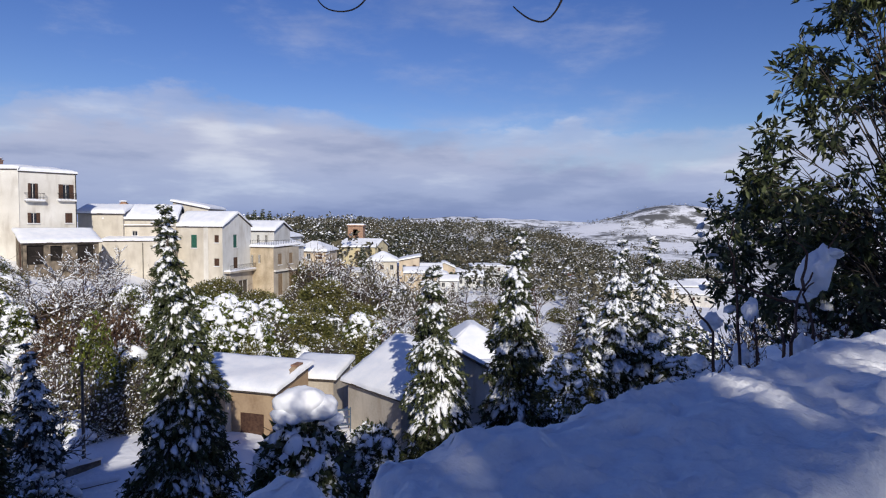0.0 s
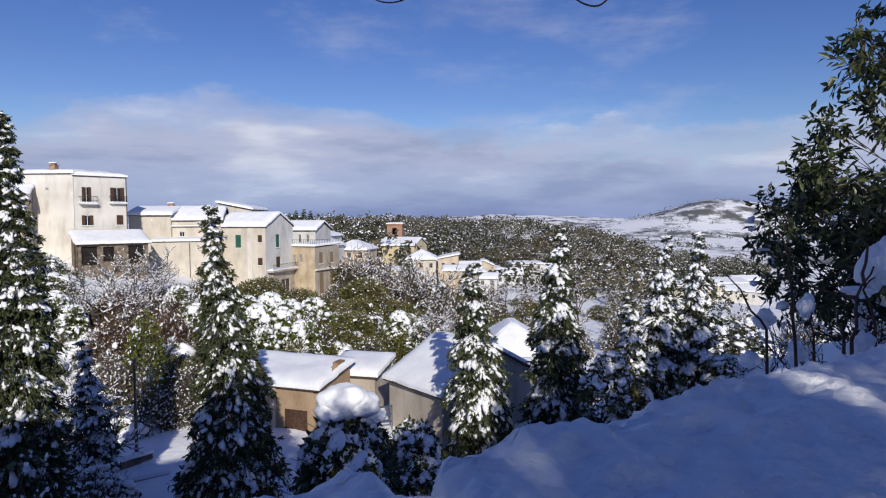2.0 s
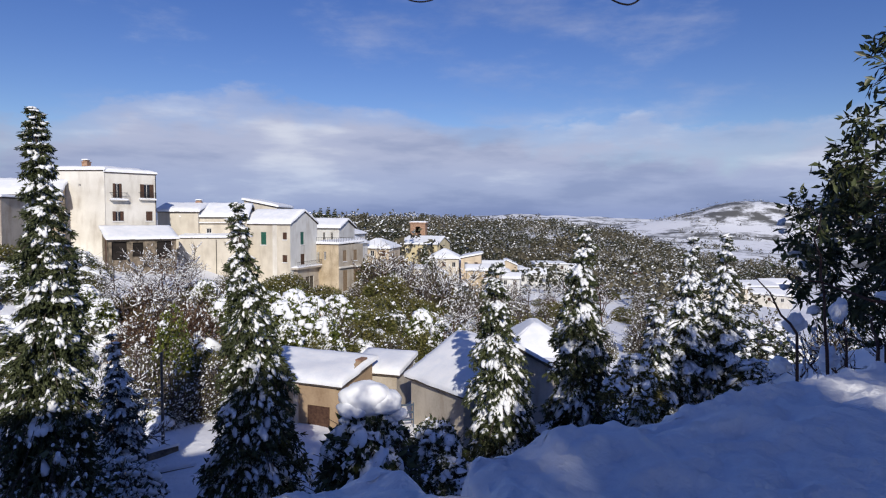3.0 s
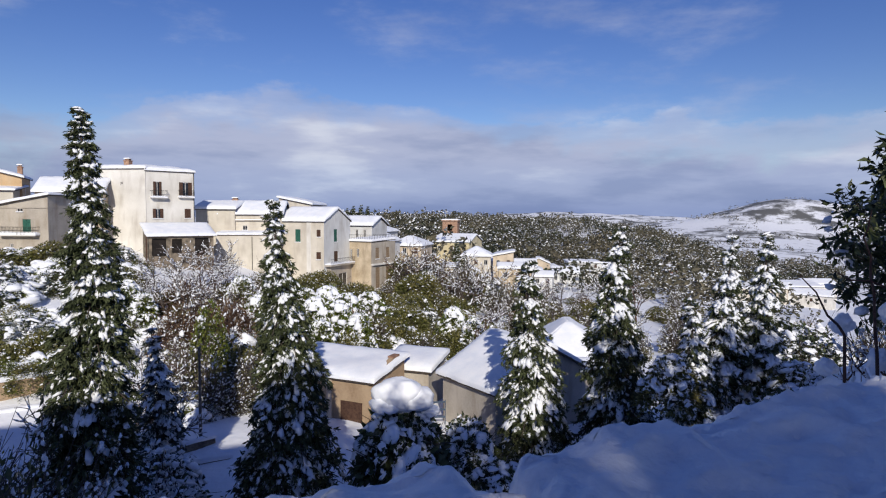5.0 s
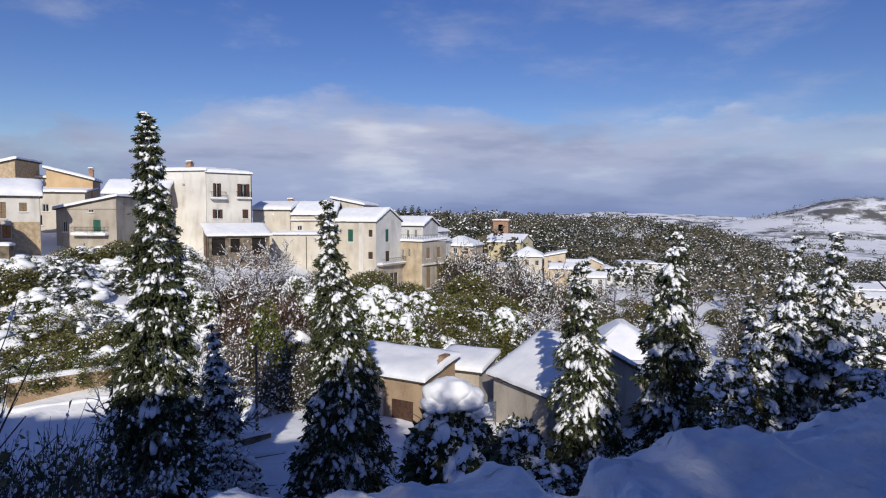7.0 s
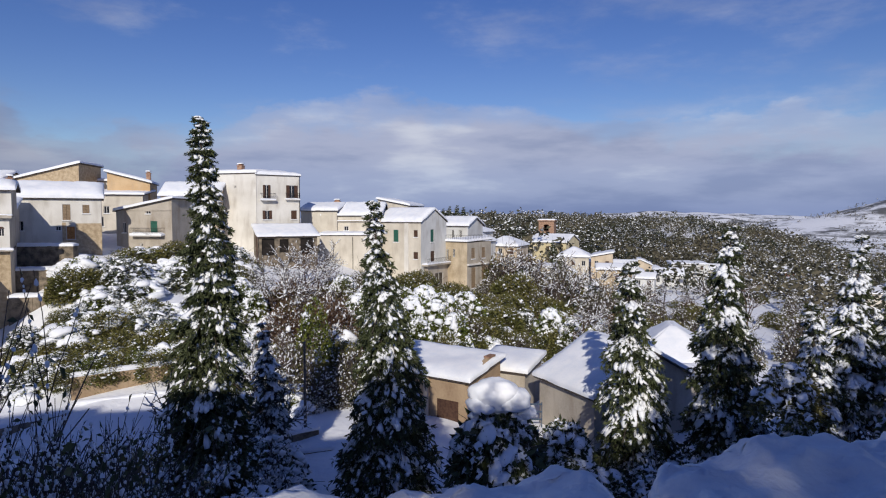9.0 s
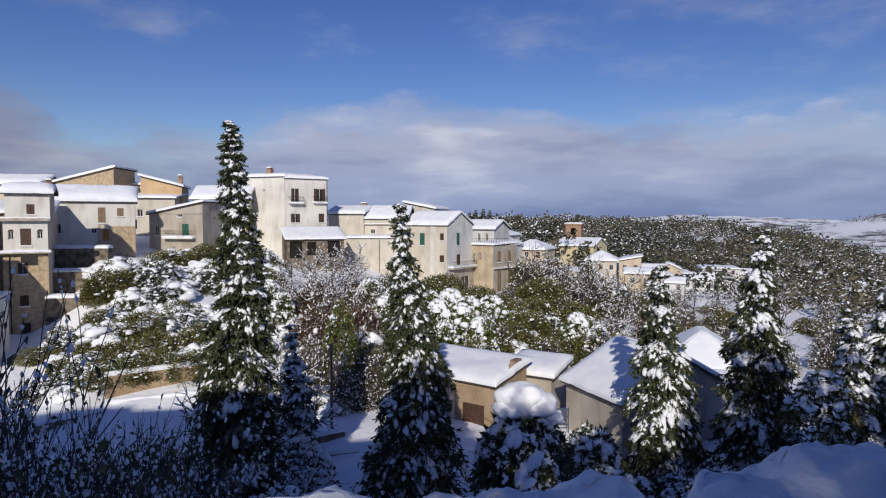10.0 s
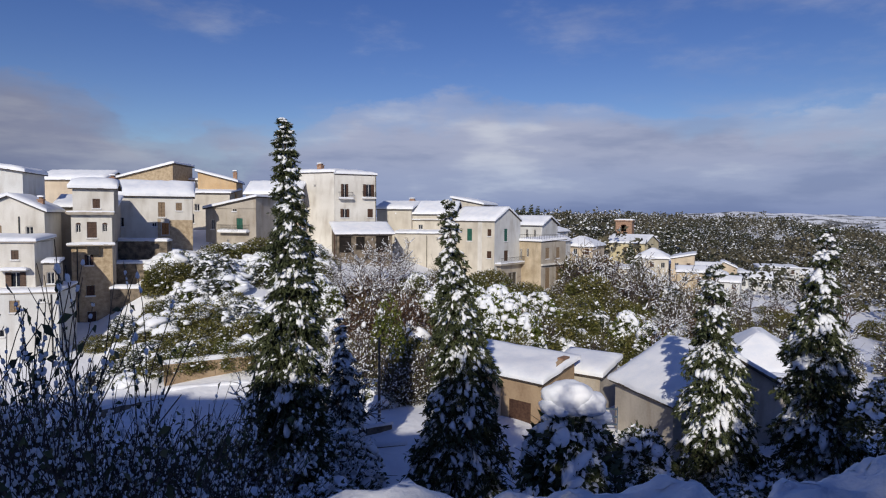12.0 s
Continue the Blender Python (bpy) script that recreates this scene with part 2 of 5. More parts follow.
def box(bm, x0, x1, y0, y1, z0, z1, bevel=0.0):
    vs = [bm.verts.new((x, y, z)) for x in (x0, x1) for y in (y0, y1) for z in (z0, z1)]
    fs = [bm.faces.new([vs[i] for i in f]) for f in ((0, 1, 3, 2), (4, 6, 7, 5), (0, 4, 5, 1), (2, 3, 7, 6), (0, 2, 6, 4), (1, 5, 7, 3))]
    if bevel:
        bmesh.ops.bevel(bm, geom=list({e for f in fs for e in f.edges}), offset=bevel, segments=2, affect="EDGES", profile=0.6)
    return bm


def boxes(*rows, bevel=0.0):
    bm = bmesh.new()
    for r in rows:
        box(bm, *r, bevel)
    return bm


def prism(bm, outline, y0, y1):
    """An outline in x and z, drawn out from y0 to y1."""
    a = [bm.verts.new((x, y0, z)) for x, z in outline]
    b = [bm.verts.new((x, y1, z)) for x, z in outline]
    bm.faces.new(a)
    bm.faces.new(b[::-1])
    for i in range(len(a)):
        j = (i + 1) % len(a)
        bm.faces.new((a[i], b[i], b[j], a[j]))
    return bm


def snow_sheet(corners, thick, step=0.35, seed=0, over=0.18, rough=0.16):
    """A soft snow layer on a four-cornered surface: p00, p10, p11, p01; rounded at its rims."""
    p = [np.array(c, float) for c in corners]
    cx = sum(p) / 4
    p = [c + (c - cx) / np.linalg.norm((c - cx)[:2]) * over * np.array((1, 1, 0)) for c in p]
    lu = max(np.linalg.norm(p[1] - p[0]), np.linalg.norm(p[2] - p[3]))
    lv = max(np.linalg.norm(p[3] - p[0]), np.linalg.norm(p[2] - p[1]))
    nu, nv = int(min(44, max(6, lu / step))), int(min(30, max(6, lv / step)))
    edge = lambda n: np.concatenate(([0, 0], np.linspace(0.012, 0.988, n - 2), [1, 1]))
    us, vs = edge(nu), edge(nv)
    verts = []
    for j, v in enumerate(vs):
        for i, u in enumerate(us):
            q = (p[0] * (1 - u) + p[1] * u) * (1 - v) + (p[3] * (1 - u) + p[2] * u) * v
            low = i in (0, len(us) - 1) or j in (0, len(vs) - 1)
            du, dv = min(u, 1 - u) * lu, min(v, 1 - v) * lv
            d = min(du, dv)
            k = Vector((q[0] * 0.55 + seed * 3.1, q[1] * 0.55, q[2]))
            wob = noise.noise(k) * 0.6 + noise.noise(k * 3.3) * 0.4
            h = 0.0 if low else thick * (0.42 + 0.58 * min(1, d / (thick * 1.1)) ** 0.5) * (1 + rough * 2 * wob)
            jit = 0.10 * noise.noise(k * 2.1 + Vector((9, 0, 0)))
            if d < 0.08:
                away = q - cx
                q = q + away / max(0.1, np.linalg.norm(away[:2])) * jit * np.array((1, 1, 0))
            verts.append((q[0], q[1], q[2] + h - (0.04 if low else 0)))
    n = len(us)
    idx = np.arange(len(verts)).reshape(len(vs), n)
    faces = np.stack([idx[:-1, :-1], idx[:-1, 1:], idx[1:, 1:], idx[1:, :-1]], -1).reshape(-1, 4)
    return mesh_from("snow_cover", verts, faces, SNOW, True)


ICO = bmesh.new()
bmesh.ops.create_icosphere(ICO, subdivisions=2, radius=1.0)
BALL_V = np.array([v.co[:] for v in ICO.verts])
BALL_F = np.array([[v.index for v in f.verts] for f in ICO.faces])
ICO.free()
ICO = bmesh.new()
bmesh.ops.create_icosphere(ICO, subdivisions=1, radius=1.0)
PEBBLE_V = np.array([v.co[:] for v in ICO.verts])
PEBBLE_F = np.array([[v.index for v in f.verts] for f in ICO.faces])
ICO.free()


def turn_to(dirs):
    """Frames whose x axis follows each direction and whose z axis stays upward."""
    x = dirs / np.maximum(1e-6, np.linalg.norm(dirs, axis=1, keepdims=True))
    up = np.tile((0.0, 0.0, 1.0), (len(x), 1))
    y = np.cross(up, x)
    ln = np.linalg.norm(y, axis=1, keepdims=True)
    y = np.where(ln < 1e-3, np.array((0.0, 1.0, 0.0)), y / np.maximum(ln, 1e-6))
    return x, y, np.cross(x, y)


def lumps(centres, dirs, sizes, rng, fine=False, rough=0.35):
    """Many soft clumps: centres, long axes, half sizes (n, 3)."""
    V, F = (BALL_V, BALL_F) if fine else (PEBBLE_V, PEBBLE_F)
    centres, dirs, sizes = (np.asarray(q, float) for q in (centres, dirs, sizes))
    n, k = len(centres), len(V)
    x, y, z = turn_to(dirs)
    ph = rng.uniform(0, 6.28, (n, 1, 3))
    bulge = 1 + rough * (np.sin(V[None] * 2.3 + ph).sum(2) / 3)[..., None] + rough * 0.7 * (np.sin(V[None] * 4.7 + ph * 2).sum(2) / 3)[..., None]
    local = V[None] * bulge * sizes[:, None]
    pts = centres[:, None] + local[..., :1] * x[:, None] + local[..., 1:2] * y[:, None] + local[..., 2:] * z[:, None]
    faces = (F[None] + (np.arange(n) * k)[:, None, None]).reshape(-1, 3)
    return pts.reshape(-1, 3), faces


def snow_blob(half, seed, lean=0.0, rough=0.22):
    """One irregular ball of packed snow round the origin."""
    bm = bmesh.new()
    bmesh.ops.create_icosphere(bm, subdivisions=4, radius=1.0)
    for v in bm.verts:
        n = v.co.normalized()
        k = Vector((seed * 7.3, seed, 0))
        r = 1 + rough * (noise.noise(n * 1.4 + k) * 1.3 + noise.noise(n * 3.4 + k) * 0.6 + noise.noise(n * 8 + k) * 0.22)
        v.co = Vector((n.x * r * half[0] + lean * n.z * half[2], n.y * r * half[1], n.z * r * half[2]))
    for f in bm.faces:
        f.smooth = True
    return bm


def blades(bases, dirs, lengths, widths, rng, fold=0.25):
    """Leaves: a pointed lozenge of two folded triangles each."""
    bases, dirs = np.asarray(bases, float), np.asarray(dirs, float)
    d = dirs / np.maximum(1e-6, np.linalg.norm(dirs, axis=1, keepdims=True))
    r = rng.normal(size=d.shape)
    s = np.cross(d, r)
    s /= np.maximum(1e-6, np.linalg.norm(s, axis=1, keepdims=True))
    nrm = np.cross(d, s)
    L, W = np.asarray(lengths)[:, None], np.asarray(widths)[:, None]
    mid = bases + d * L * 0.45
    v = np.stack([bases, mid + s * W / 2 + nrm * W * fold, bases + d * L, mid - s * W / 2 + nrm * W * fold], 1).reshape(-1, 3)
    f = np.arange(len(v)).reshape(-1, 4)
    return v, np.concatenate([f[:, [0, 1, 2]], f[:, [0, 2, 3]]])


def tubes(a, b, ra, rb, sides=5):
    """Tapered rods from a to b."""
    a, b = np.asarray(a, float), np.asarray(b, float)
    n = len(a)
    x, y, z = turn_to(b - a)
    ang = np.arange(sides) * 2 * np.pi / sides
    ring = np.cos(ang)[None, :, None] * y[:, None] + np.sin(ang)[None, :, None] * z[:, None]
    lo = a[:, None] + ring * np.asarray(ra)[:, None, None]
    hi = b[:, None] + ring * np.asarray(rb)[:, None, None]
    v = np.concatenate([lo, hi], 1).reshape(-1, 3)
    i = np.arange(sides)
    j = (i + 1) % sides
    f = np.stack([i, j, j + sides, i + sides], 1)
    return v, (f[None] + (np.arange(n) * 2 * sides)[:, None, None]).reshape(-1, 4)


# ---- the ground: one sheet from the terrace to the horizon ----
AZ = [-60, -32, -24, -16, -10, -4, 4, 12, 20, 30, 40, 50, 55, 70]
REACH = [8, 28, 45, 60, 80, 100, 200, 330, 600, 1300, 4500]
LEVEL = {
    8: [-3, -3, -3.4, -5, -7, -8.5, -9, -9, -9, -9, -9, -9, -9, -8],
    28: [-4, -4.2, -6, -10, -12.5, -13.5, -14, -14, -14, -14, -14, -14, -14, -13],
    45: [-6, -7, -9, -12, -14, -14, -14, -14, -14, -14, -14, -14.5, -14.8, -15],
    60: [-10, -12, -13.5, -15, -15.5, -15, -15, -14, -13, -12, -11.5, -12.5, -14, -15],
    80: [-14, -17, -18, -18, -18, -17, -16, -14.5, -12, -9, -7.5, -5.5, -11, -13],
    100: [-18, -20, -21, -21, -20.5, -19, -17, -14.5, -11.5, -6.5, -3, -2, -2, -4],
    200: [-28, -28, -27, -26, -24, -22, -18, -12, -7, -4, -1, 0, 0, 2],
    330: [-40, -38, -36, -32, -26, -22, -17, -12, -8, -4, -2, 0, 0, 0],
    600: [-60, -55, -50, -40, -18, -7, -4, -4, -5, -3, -2, -2, -2, -2],
    1300: [-70, -60, -55, -48, -42, -40, -35, -30, -30, -30, -30, -30, -30, -30],
    4500: [-30] * 14,
}
HILLS = [(600, 1740, 170, 56), (930, 1850, 330, 40), (760, 1800, 120, 14), (-430, 2500, 170, 34), (-20, 3000, 260, 34), (560, 3100, 420, 36), (-900, 2900, 300, 30), (220, 2500, 160, 26)]
WALL_N, WALL_AT = np.array((-0.595, 0.806)), 1.12


def ground(x, y):
    d = math.hypot(x, y)
    a = math.degrees(math.atan2(-x, y))
    col = [float(np.interp(a, AZ, LEVEL[r])) for r in REACH]
    z = float(np.interp(math.log(max(d, 4)), [math.log(r) for r in REACH], col))
    for hx, hy, w, h in HILLS:
        e = ((x - hx) ** 2 + (y - hy) ** 2) / (2 * w * w)
        if e < 9:
            z += h * math.exp(-e)
    z += noise.noise(Vector((x, y, 0)) * 0.09) * min(0.9, 0.012 * d) + noise.noise(Vector((x, y, 5)) * 0.45) * min(0.22, 0.005 * d)
    if d > 400:
        z += noise.noise(Vector((x, y, 0)) * 0.006) * min(18, (d - 400) * 0.012)
    s = float(WALL_N @ np.array((x, y))) - WALL_AT
    back = min(1.0, max(0.0, (abs(a) - 75) / 25))
    z = z * (1 - back) - 1.7 * back
    if s < 0.5:
        k = min(1.0, max(0.0, (0.5 - s) / 0.3))
        z = z * (1 - k) - 1.7 * k
    return z


def ground_sheet():
    azs = np.concatenate([np.arange(-180, -46, 6.0), np.arange(-42, 70, 0.55), np.arange(74, 180, 6.0)])
    rs = np.concatenate([np.linspace(0.15, 3, 16), np.geomspace(3.3, 4500, 150)])
    verts = [(0, 0, -1.7)]
    for r in rs:
        for a in azs:
            x, y = -math.sin(radians(a)) * r, math.cos(radians(a)) * r
            verts.append((x, y, ground(x, y)))
    n = len(azs)
    idx = 1 + np.arange(len(rs) * n).reshape(len(rs), n)
    nxt = np.roll(idx, -1, axis=1)
    quads = np.stack([idx[:-1], idx[1:], nxt[1:], nxt[:-1]], -1).reshape(-1, 4)
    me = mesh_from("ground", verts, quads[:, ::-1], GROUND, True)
    return tagged(part("ground", me), "snow-covered ground falling to a wooded valley", "ground", kind="structure")


ground_sheet()

# ---- windows and houses ----
def wall_mesh(width, z0, z1, holes, top=None, reveal=0.16):
    """An upright wall in x and z with openings through its skin; its face looks towards -y."""
    bm = bmesh.new()
    us = sorted({0.0, width, *[h[0] for h in holes], *[h[1] for h in holes]})
    zs = sorted({z0, z1, *[h[2] for h in holes], *[h[3] for h in holes]})
    cache = {}

    def vert(u, y, z):
        key = (round(u, 4), y, round(z, 4))
        if key not in cache:
            cache[key] = bm.verts.new((u, y, z))
        return cache[key]

    for i in range(len(us) - 1):
        for j in range(len(zs) - 1):
            mu, mz = (us[i] + us[i + 1]) / 2, (zs[j] + zs[j + 1]) / 2
            if any(h[0] < mu < h[1] and h[2] < mz < h[3] for h in holes):
                continue
            bm.faces.new([vert(us[i], 0, zs[j]), vert(us[i + 1], 0, zs[j]), vert(us[i + 1], 0, zs[j + 1]), vert(us[i], 0, zs[j + 1])])
    for h in holes:
        a, b, c, d = h[:4]
        for (p, q) in (((a, c), (b, c)), ((b, c), (b, d)), ((b, d), (a, d)), ((a, d), (a, c))):
            ps = [(u, w) for u, w in ((u, w) for u in us for w in zs) if min(p[0], q[0]) <= u <= max(p[0], q[0]) and min(p[1], q[1]) <= w <= max(p[1], q[1])]
            ps.sort(key=lambda c: (c[0] - p[0]) ** 2 + (c[1] - p[1]) ** 2)
            for e, f in zip(ps, ps[1:]):
                bm.faces.new([vert(*e[:1], 0, e[1]), vert(f[0], 0, f[1]), vert(f[0], reveal, f[1]), vert(e[0], reveal, e[1])])
    if top:
        bm.faces.new([vert(u, 0, z) for u, z in (*[(u, z1) for u in us], *top)])
    return bm


SHUTTER_OF = {"s": SHUTTER, "t": SHUTTER_TAN, "g": SHUTTER_GREEN, "o": DOOR_ORANGE, "d": SHUTTER}


def slatted(x0, x1, z0, z1, y):
    """A louvred leaf: one skin whose face steps in and out slat by slat."""
    n = max(3, int((z1 - z0) / 0.16))
    line = [(y + 0.05, z0)]
    for i in range(n):
        lo, hi = z0 + (z1 - z0) * i / n, z0 + (z1 - z0) * (i + 1) / n
        line += [(y - 0.02, lo + 0.01), (y + 0.015, hi - 0.01)]
    line.append((y + 0.05, z1))
    bm = bmesh.new()
    a = [bm.verts.new((x0, p, q)) for p, q in line]
    b = [bm.verts.new((x1, p, q)) for p, q in line]
    bm.faces.new(a)
    bm.faces.new(b[::-1])
    for i in range(len(a)):
        j = (i + 1) % len(a)
        bm.faces.new((a[i], b[i], b[j], a[j]))
    return bm


def window(parent, m, hole, kind):
    """An opening's filling: frame, panes, shutters, sill, balcony, as its kind asks."""
    a, b, c, d = hole[:4]
    win = part("door" if kind in "dob" else "window", boxes((a, a + 0.07, 0.09, 0.15, c, d), (b - 0.07, b, 0.09, 0.15, c, d), (a, b, 0.09, 0.15, d - 0.07, d), (a, b, 0.09, 0.15, c, c + 0.07)), FRAME_WHITE, parent)
    win.matrix_basis = m
    mid = (a + b) / 2

    def sub(name, bm, mat, label=""):
        return part(name, bm, mat, win, label)

    if kind in SHUTTER_OF:
        sub("shutter", slatted(a + 0.03, mid - 0.015, c + 0.03, d - 0.03, 0.04), SHUTTER_OF[kind])
        sub("shutter", slatted(mid + 0.015, b - 0.03, c + 0.03, d - 0.03, 0.04), SHUTTER_OF[kind])
    else:
        sub("pane", boxes((a + 0.05, mid - 0.03, 0.11, 0.125, c + 0.05, d - 0.05)), GLASS)
        sub("pane", boxes((mid + 0.03, b - 0.05, 0.11, 0.125, c + 0.05, d - 0.05)), GLASS)
        sub("mullion", boxes((mid - 0.03, mid + 0.03, 0.08, 0.14, c, d)), FRAME_WHITE)
    if kind in "fb":
        w = (b - a) * 0.28
        sub("shutter", slatted(a - 0.02, a + w, c, d, -0.06), SHUTTER)
        sub("shutter", slatted(b - w, b + 0.02, c, d, -0.06), SHUTTER)
    if kind in "sgtfwa" and b - a > 0.5:
        sub("sill", boxes((a - 0.1, b + 0.1, -0.1, 0.02, c - 0.09, c), bevel=0.02), FRAME_WHITE)
        bm = boxes((a - 0.08, b + 0.08, -0.1, 0.02, c + 0.002, c + 0.07), bevel=0.03)
        sub("snow", bm, SNOW)
    if kind == "a":
        r = (b - a) / 2
        bm = bmesh.new()
        arc = [(mid + r * math.cos(t), d - 0.02 + r * 0.8 * math.sin(t)) for t in np.linspace(0, math.pi, 9)]
        prism(bm, arc, -0.012, 0.05)
        sub("arched_head", bm, SHUTTER)
    if kind == "b" or hole[4:] == ("balcony",):
        balcony(win, a - 0.45, b + 0.6, c - 0.02, 0.75)
    return win


def balcony(parent, x0, x1, z, deep, snow=0.22):
    part("slab", boxes((x0, x1, -deep, -0.003, z - 0.16, z), bevel=0.02), FRAME_WHITE, parent)
    bm = boxes((x0, x1, -deep, -deep + 0.04, z + 0.9, z + 0.95), (x0, x0 + 0.04, -deep, 0, z + 0.9, z + 0.95), (x1 - 0.04, x1, -deep, 0, z + 0.9, z + 0.95))
    n = max(4, int((x1 - x0) / 0.16))
    for i in range(n + 1):
        x = x0 + (x1 - x0 - 0.03) * i / n
        box(bm, x, x + 0.025, -deep + 0.005, -deep + 0.03, z, z + 0.9)
    part("railing", bm, IRON, parent)
    if snow:
        part("snow", snow_sheet([(x0, -deep, z), (x1, -deep, z), (x1, -0.02, z), (x0, -0.02, z)], snow, 0.2, 3, 0.04), None, parent)


def house(label, P, ang, W, D, z0, ze, mat, roof="flat", rise=1.5, wins=(), side_wins=(), left_wins=(), snow=0.4, eave=DARK_EAVE, group="houses of the hill town", name="house", extra=None, over=0.3, side_mat=None):
    """A house whose front runs from P along ang; D is its depth. Roofs: flat, gable (ridge along the front), cross (gable in front), left or right (falls that way), front (falls forward), hip (falls to all sides)."""
    h = thing(name, label, "house", pose(P[0], P[1], 0, 0, 0, ang), group)
    tops = {"front": None, "back": None, "left": None, "right": None}
    if roof == "cross":
        tops["front"] = tops["back"] = [(W / 2, ze + rise)]
    elif roof == "gable":
        tops["left"] = tops["right"] = [(D / 2, ze + rise)]
    elif roof == "left":
        tops["front"] = [(W, ze + rise)]
        tops["back"] = [(0, ze + rise)]
    elif roof == "right":
        tops["front"] = [(0, ze + rise)]
        tops["back"] = [(W, ze + rise)]
    elif roof == "front":
        tops["right"] = [(D, ze + rise)]
        tops["left"] = [(0, ze + rise)]
    right_h = ze + (rise if roof == "left" else 0)
    left_h = ze + (rise if roof == "right" else 0)
    back_h = ze + (rise if roof == "front" else 0)
    spans = (("front", W, pose(0, 0, 0), ze, wins), ("right", D, pose(W, 0, 0, 0, 0, 90), right_h, side_wins), ("back", W, pose(W, D, 0, 0, 0, 180), back_h, ()), ("left", D, pose(0, D, 0, 0, 0, -90), left_h, left_wins))
    for key, w, m, top_z, ws in spans:
        t = tops[key]
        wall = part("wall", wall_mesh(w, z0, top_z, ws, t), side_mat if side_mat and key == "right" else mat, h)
        wall.matrix_basis = m
        for hole in ws:
            if hole[4:] == ("open",):
                continue
            window(h, m, hole, hole[4] if len(hole) > 4 and len(hole[4]) == 1 else "w")
    # solid dark box stands in for the shade of the rooms
    part("room_shade_box", boxes((0.25, W - 0.25, 0.25, D - 0.25, z0 + 0.1, ze - 0.12)), INSIDE, h)
    o = over
    planes = []
    if roof == "flat":
        planes = [[(-o, -o, ze), (W + o, -o, ze), (W + o, D + o, ze + 0.25), (-o, D + o, ze + 0.25)]]
    elif roof == "gable":
        s = rise / (D / 2) * o
        planes = [[(-o, -o, ze - s), (W + o, -o, ze - s), (W + o, D / 2, ze + rise), (-o, D / 2, ze + rise)], [(W + o, D + o, ze - s), (-o, D + o, ze - s), (-o, D / 2, ze + rise), (W + o, D / 2, ze + rise)]]
    elif roof == "cross":
        s = rise / (W / 2) * o
        planes = [[(-o, -o, ze - s), (W / 2, -o, ze + rise), (W / 2, D + o, ze + rise), (-o, D + o, ze - s)], [(W / 2, -o, ze + rise), (W + o, -o, ze - s), (W + o, D + o, ze - s), (W / 2, D + o, ze + rise)]]
    elif roof == "left":
        s = rise / W * o
        planes = [[(-o, -o, ze - s), (W + o, -o, ze + rise + s), (W + o, D + o, ze + rise + s), (-o, D + o, ze - s)]]
    elif roof == "right":
        s = rise / W * o
        planes = [[(-o, -o, ze + rise + s), (W + o, -o, ze - s), (W + o, D + o, ze - s), (-o, D + o, ze + rise + s)]]
    elif roof == "front":
        s = rise / D * o
        planes = [[(-o, -o, ze - s), (W + o, -o, ze - s), (W + o, D + o, ze + rise + s), (-o, D + o, ze + rise + s)]]
    elif roof == "hip":
        g = min(W, D) / 2
        r0, r1 = (W / 2, g, ze + rise), (W / 2, D - g + 0.01, ze + rise)
        if W > D:
            r0, r1 = (g, D / 2, ze + rise), (W - g, D / 2, ze + rise)
        s = rise / g * o
        e = [(-o, -o, ze - s), (W + o, -o, ze - s), (W + o, D + o, ze - s), (-o, D + o, ze - s)]
        if W > D:
            planes = [[e[0], e[1], r1, r0], [e[1], e[2], r1, r1], [e[2], e[3], r0, r1], [e[3], e[0], r0, r0]]
        else:
            planes = [[e[0], e[1], r0, r0], [e[1], e[2], r1, r0], [e[2], e[3], r1, r1], [e[3], e[0], r0, r1]]
    for k, q in enumerate(planes):
        bm = bmesh.new()
        lo = [bm.verts.new(c) for c in q]
        hi = [bm.verts.new((c[0], c[1], c[2] + 0.14)) for c in q]
        bm.faces.new(lo)
        bm.faces.new(hi)
        for i in range(4):
            j = (i + 1) % 4
            bm.faces.new((lo[i], lo[j], hi[j], hi[i]))
        r = part("roof", bm, eave, h)
        if snow:
            part("snow", snow_sheet([(c[0], c[1], c[2] + 0.15) for c in q], snow, 0.4, P[0] + k, 0.06), None, r)
    return h


def chimney(h, x, y, z, w=0.6, tall=1.1, mat=BRICK):
    c = part("chimney", boxes((x, x + w, y, y + w, z, z + tall), (x - 0.07, x + w + 0.07, y - 0.07, y + w + 0.07, z + tall, z + tall + 0.1)), mat, h)
    part("cowl", boxes((x + 0.1, x + w - 0.1, y + 0.1, y + w - 0.1, z + tall + 0.1, z + tall + 0.35)), TILE, c)
    part("snow", snow_sheet([(x, y, z + tall + 0.35), (x + w, y, z + tall + 0.35), (x + w, y + w, z + tall + 0.35), (x, y + w, z + tall + 0.35)], 0.15, 0.2, 1, 0.05), None, c)
    return c


def ledge(h, x0, x1, y0, z, deep=0.5, thick=0.16, snow=0.3):
    """A string course or terrace edge with snow on it."""
    e = part("ledge", boxes((x0, x1, y0 - deep, y0 - 0.004, z - thick, z)), PLASTER_GREY, h)
    part("snow", snow_sheet([(x0, y0 - deep, z), (x1, y0 - deep, z), (x1, y0 - 0.02, z), (x0, y0 - 0.02, z)], snow, 0.25, z, 0.05), None, e)


def downpipe(h, x, z0, z1):
    part("downpipe", boxes((x, x + 0.09, -0.1, -0.012, z0, z1)), IRON, h)


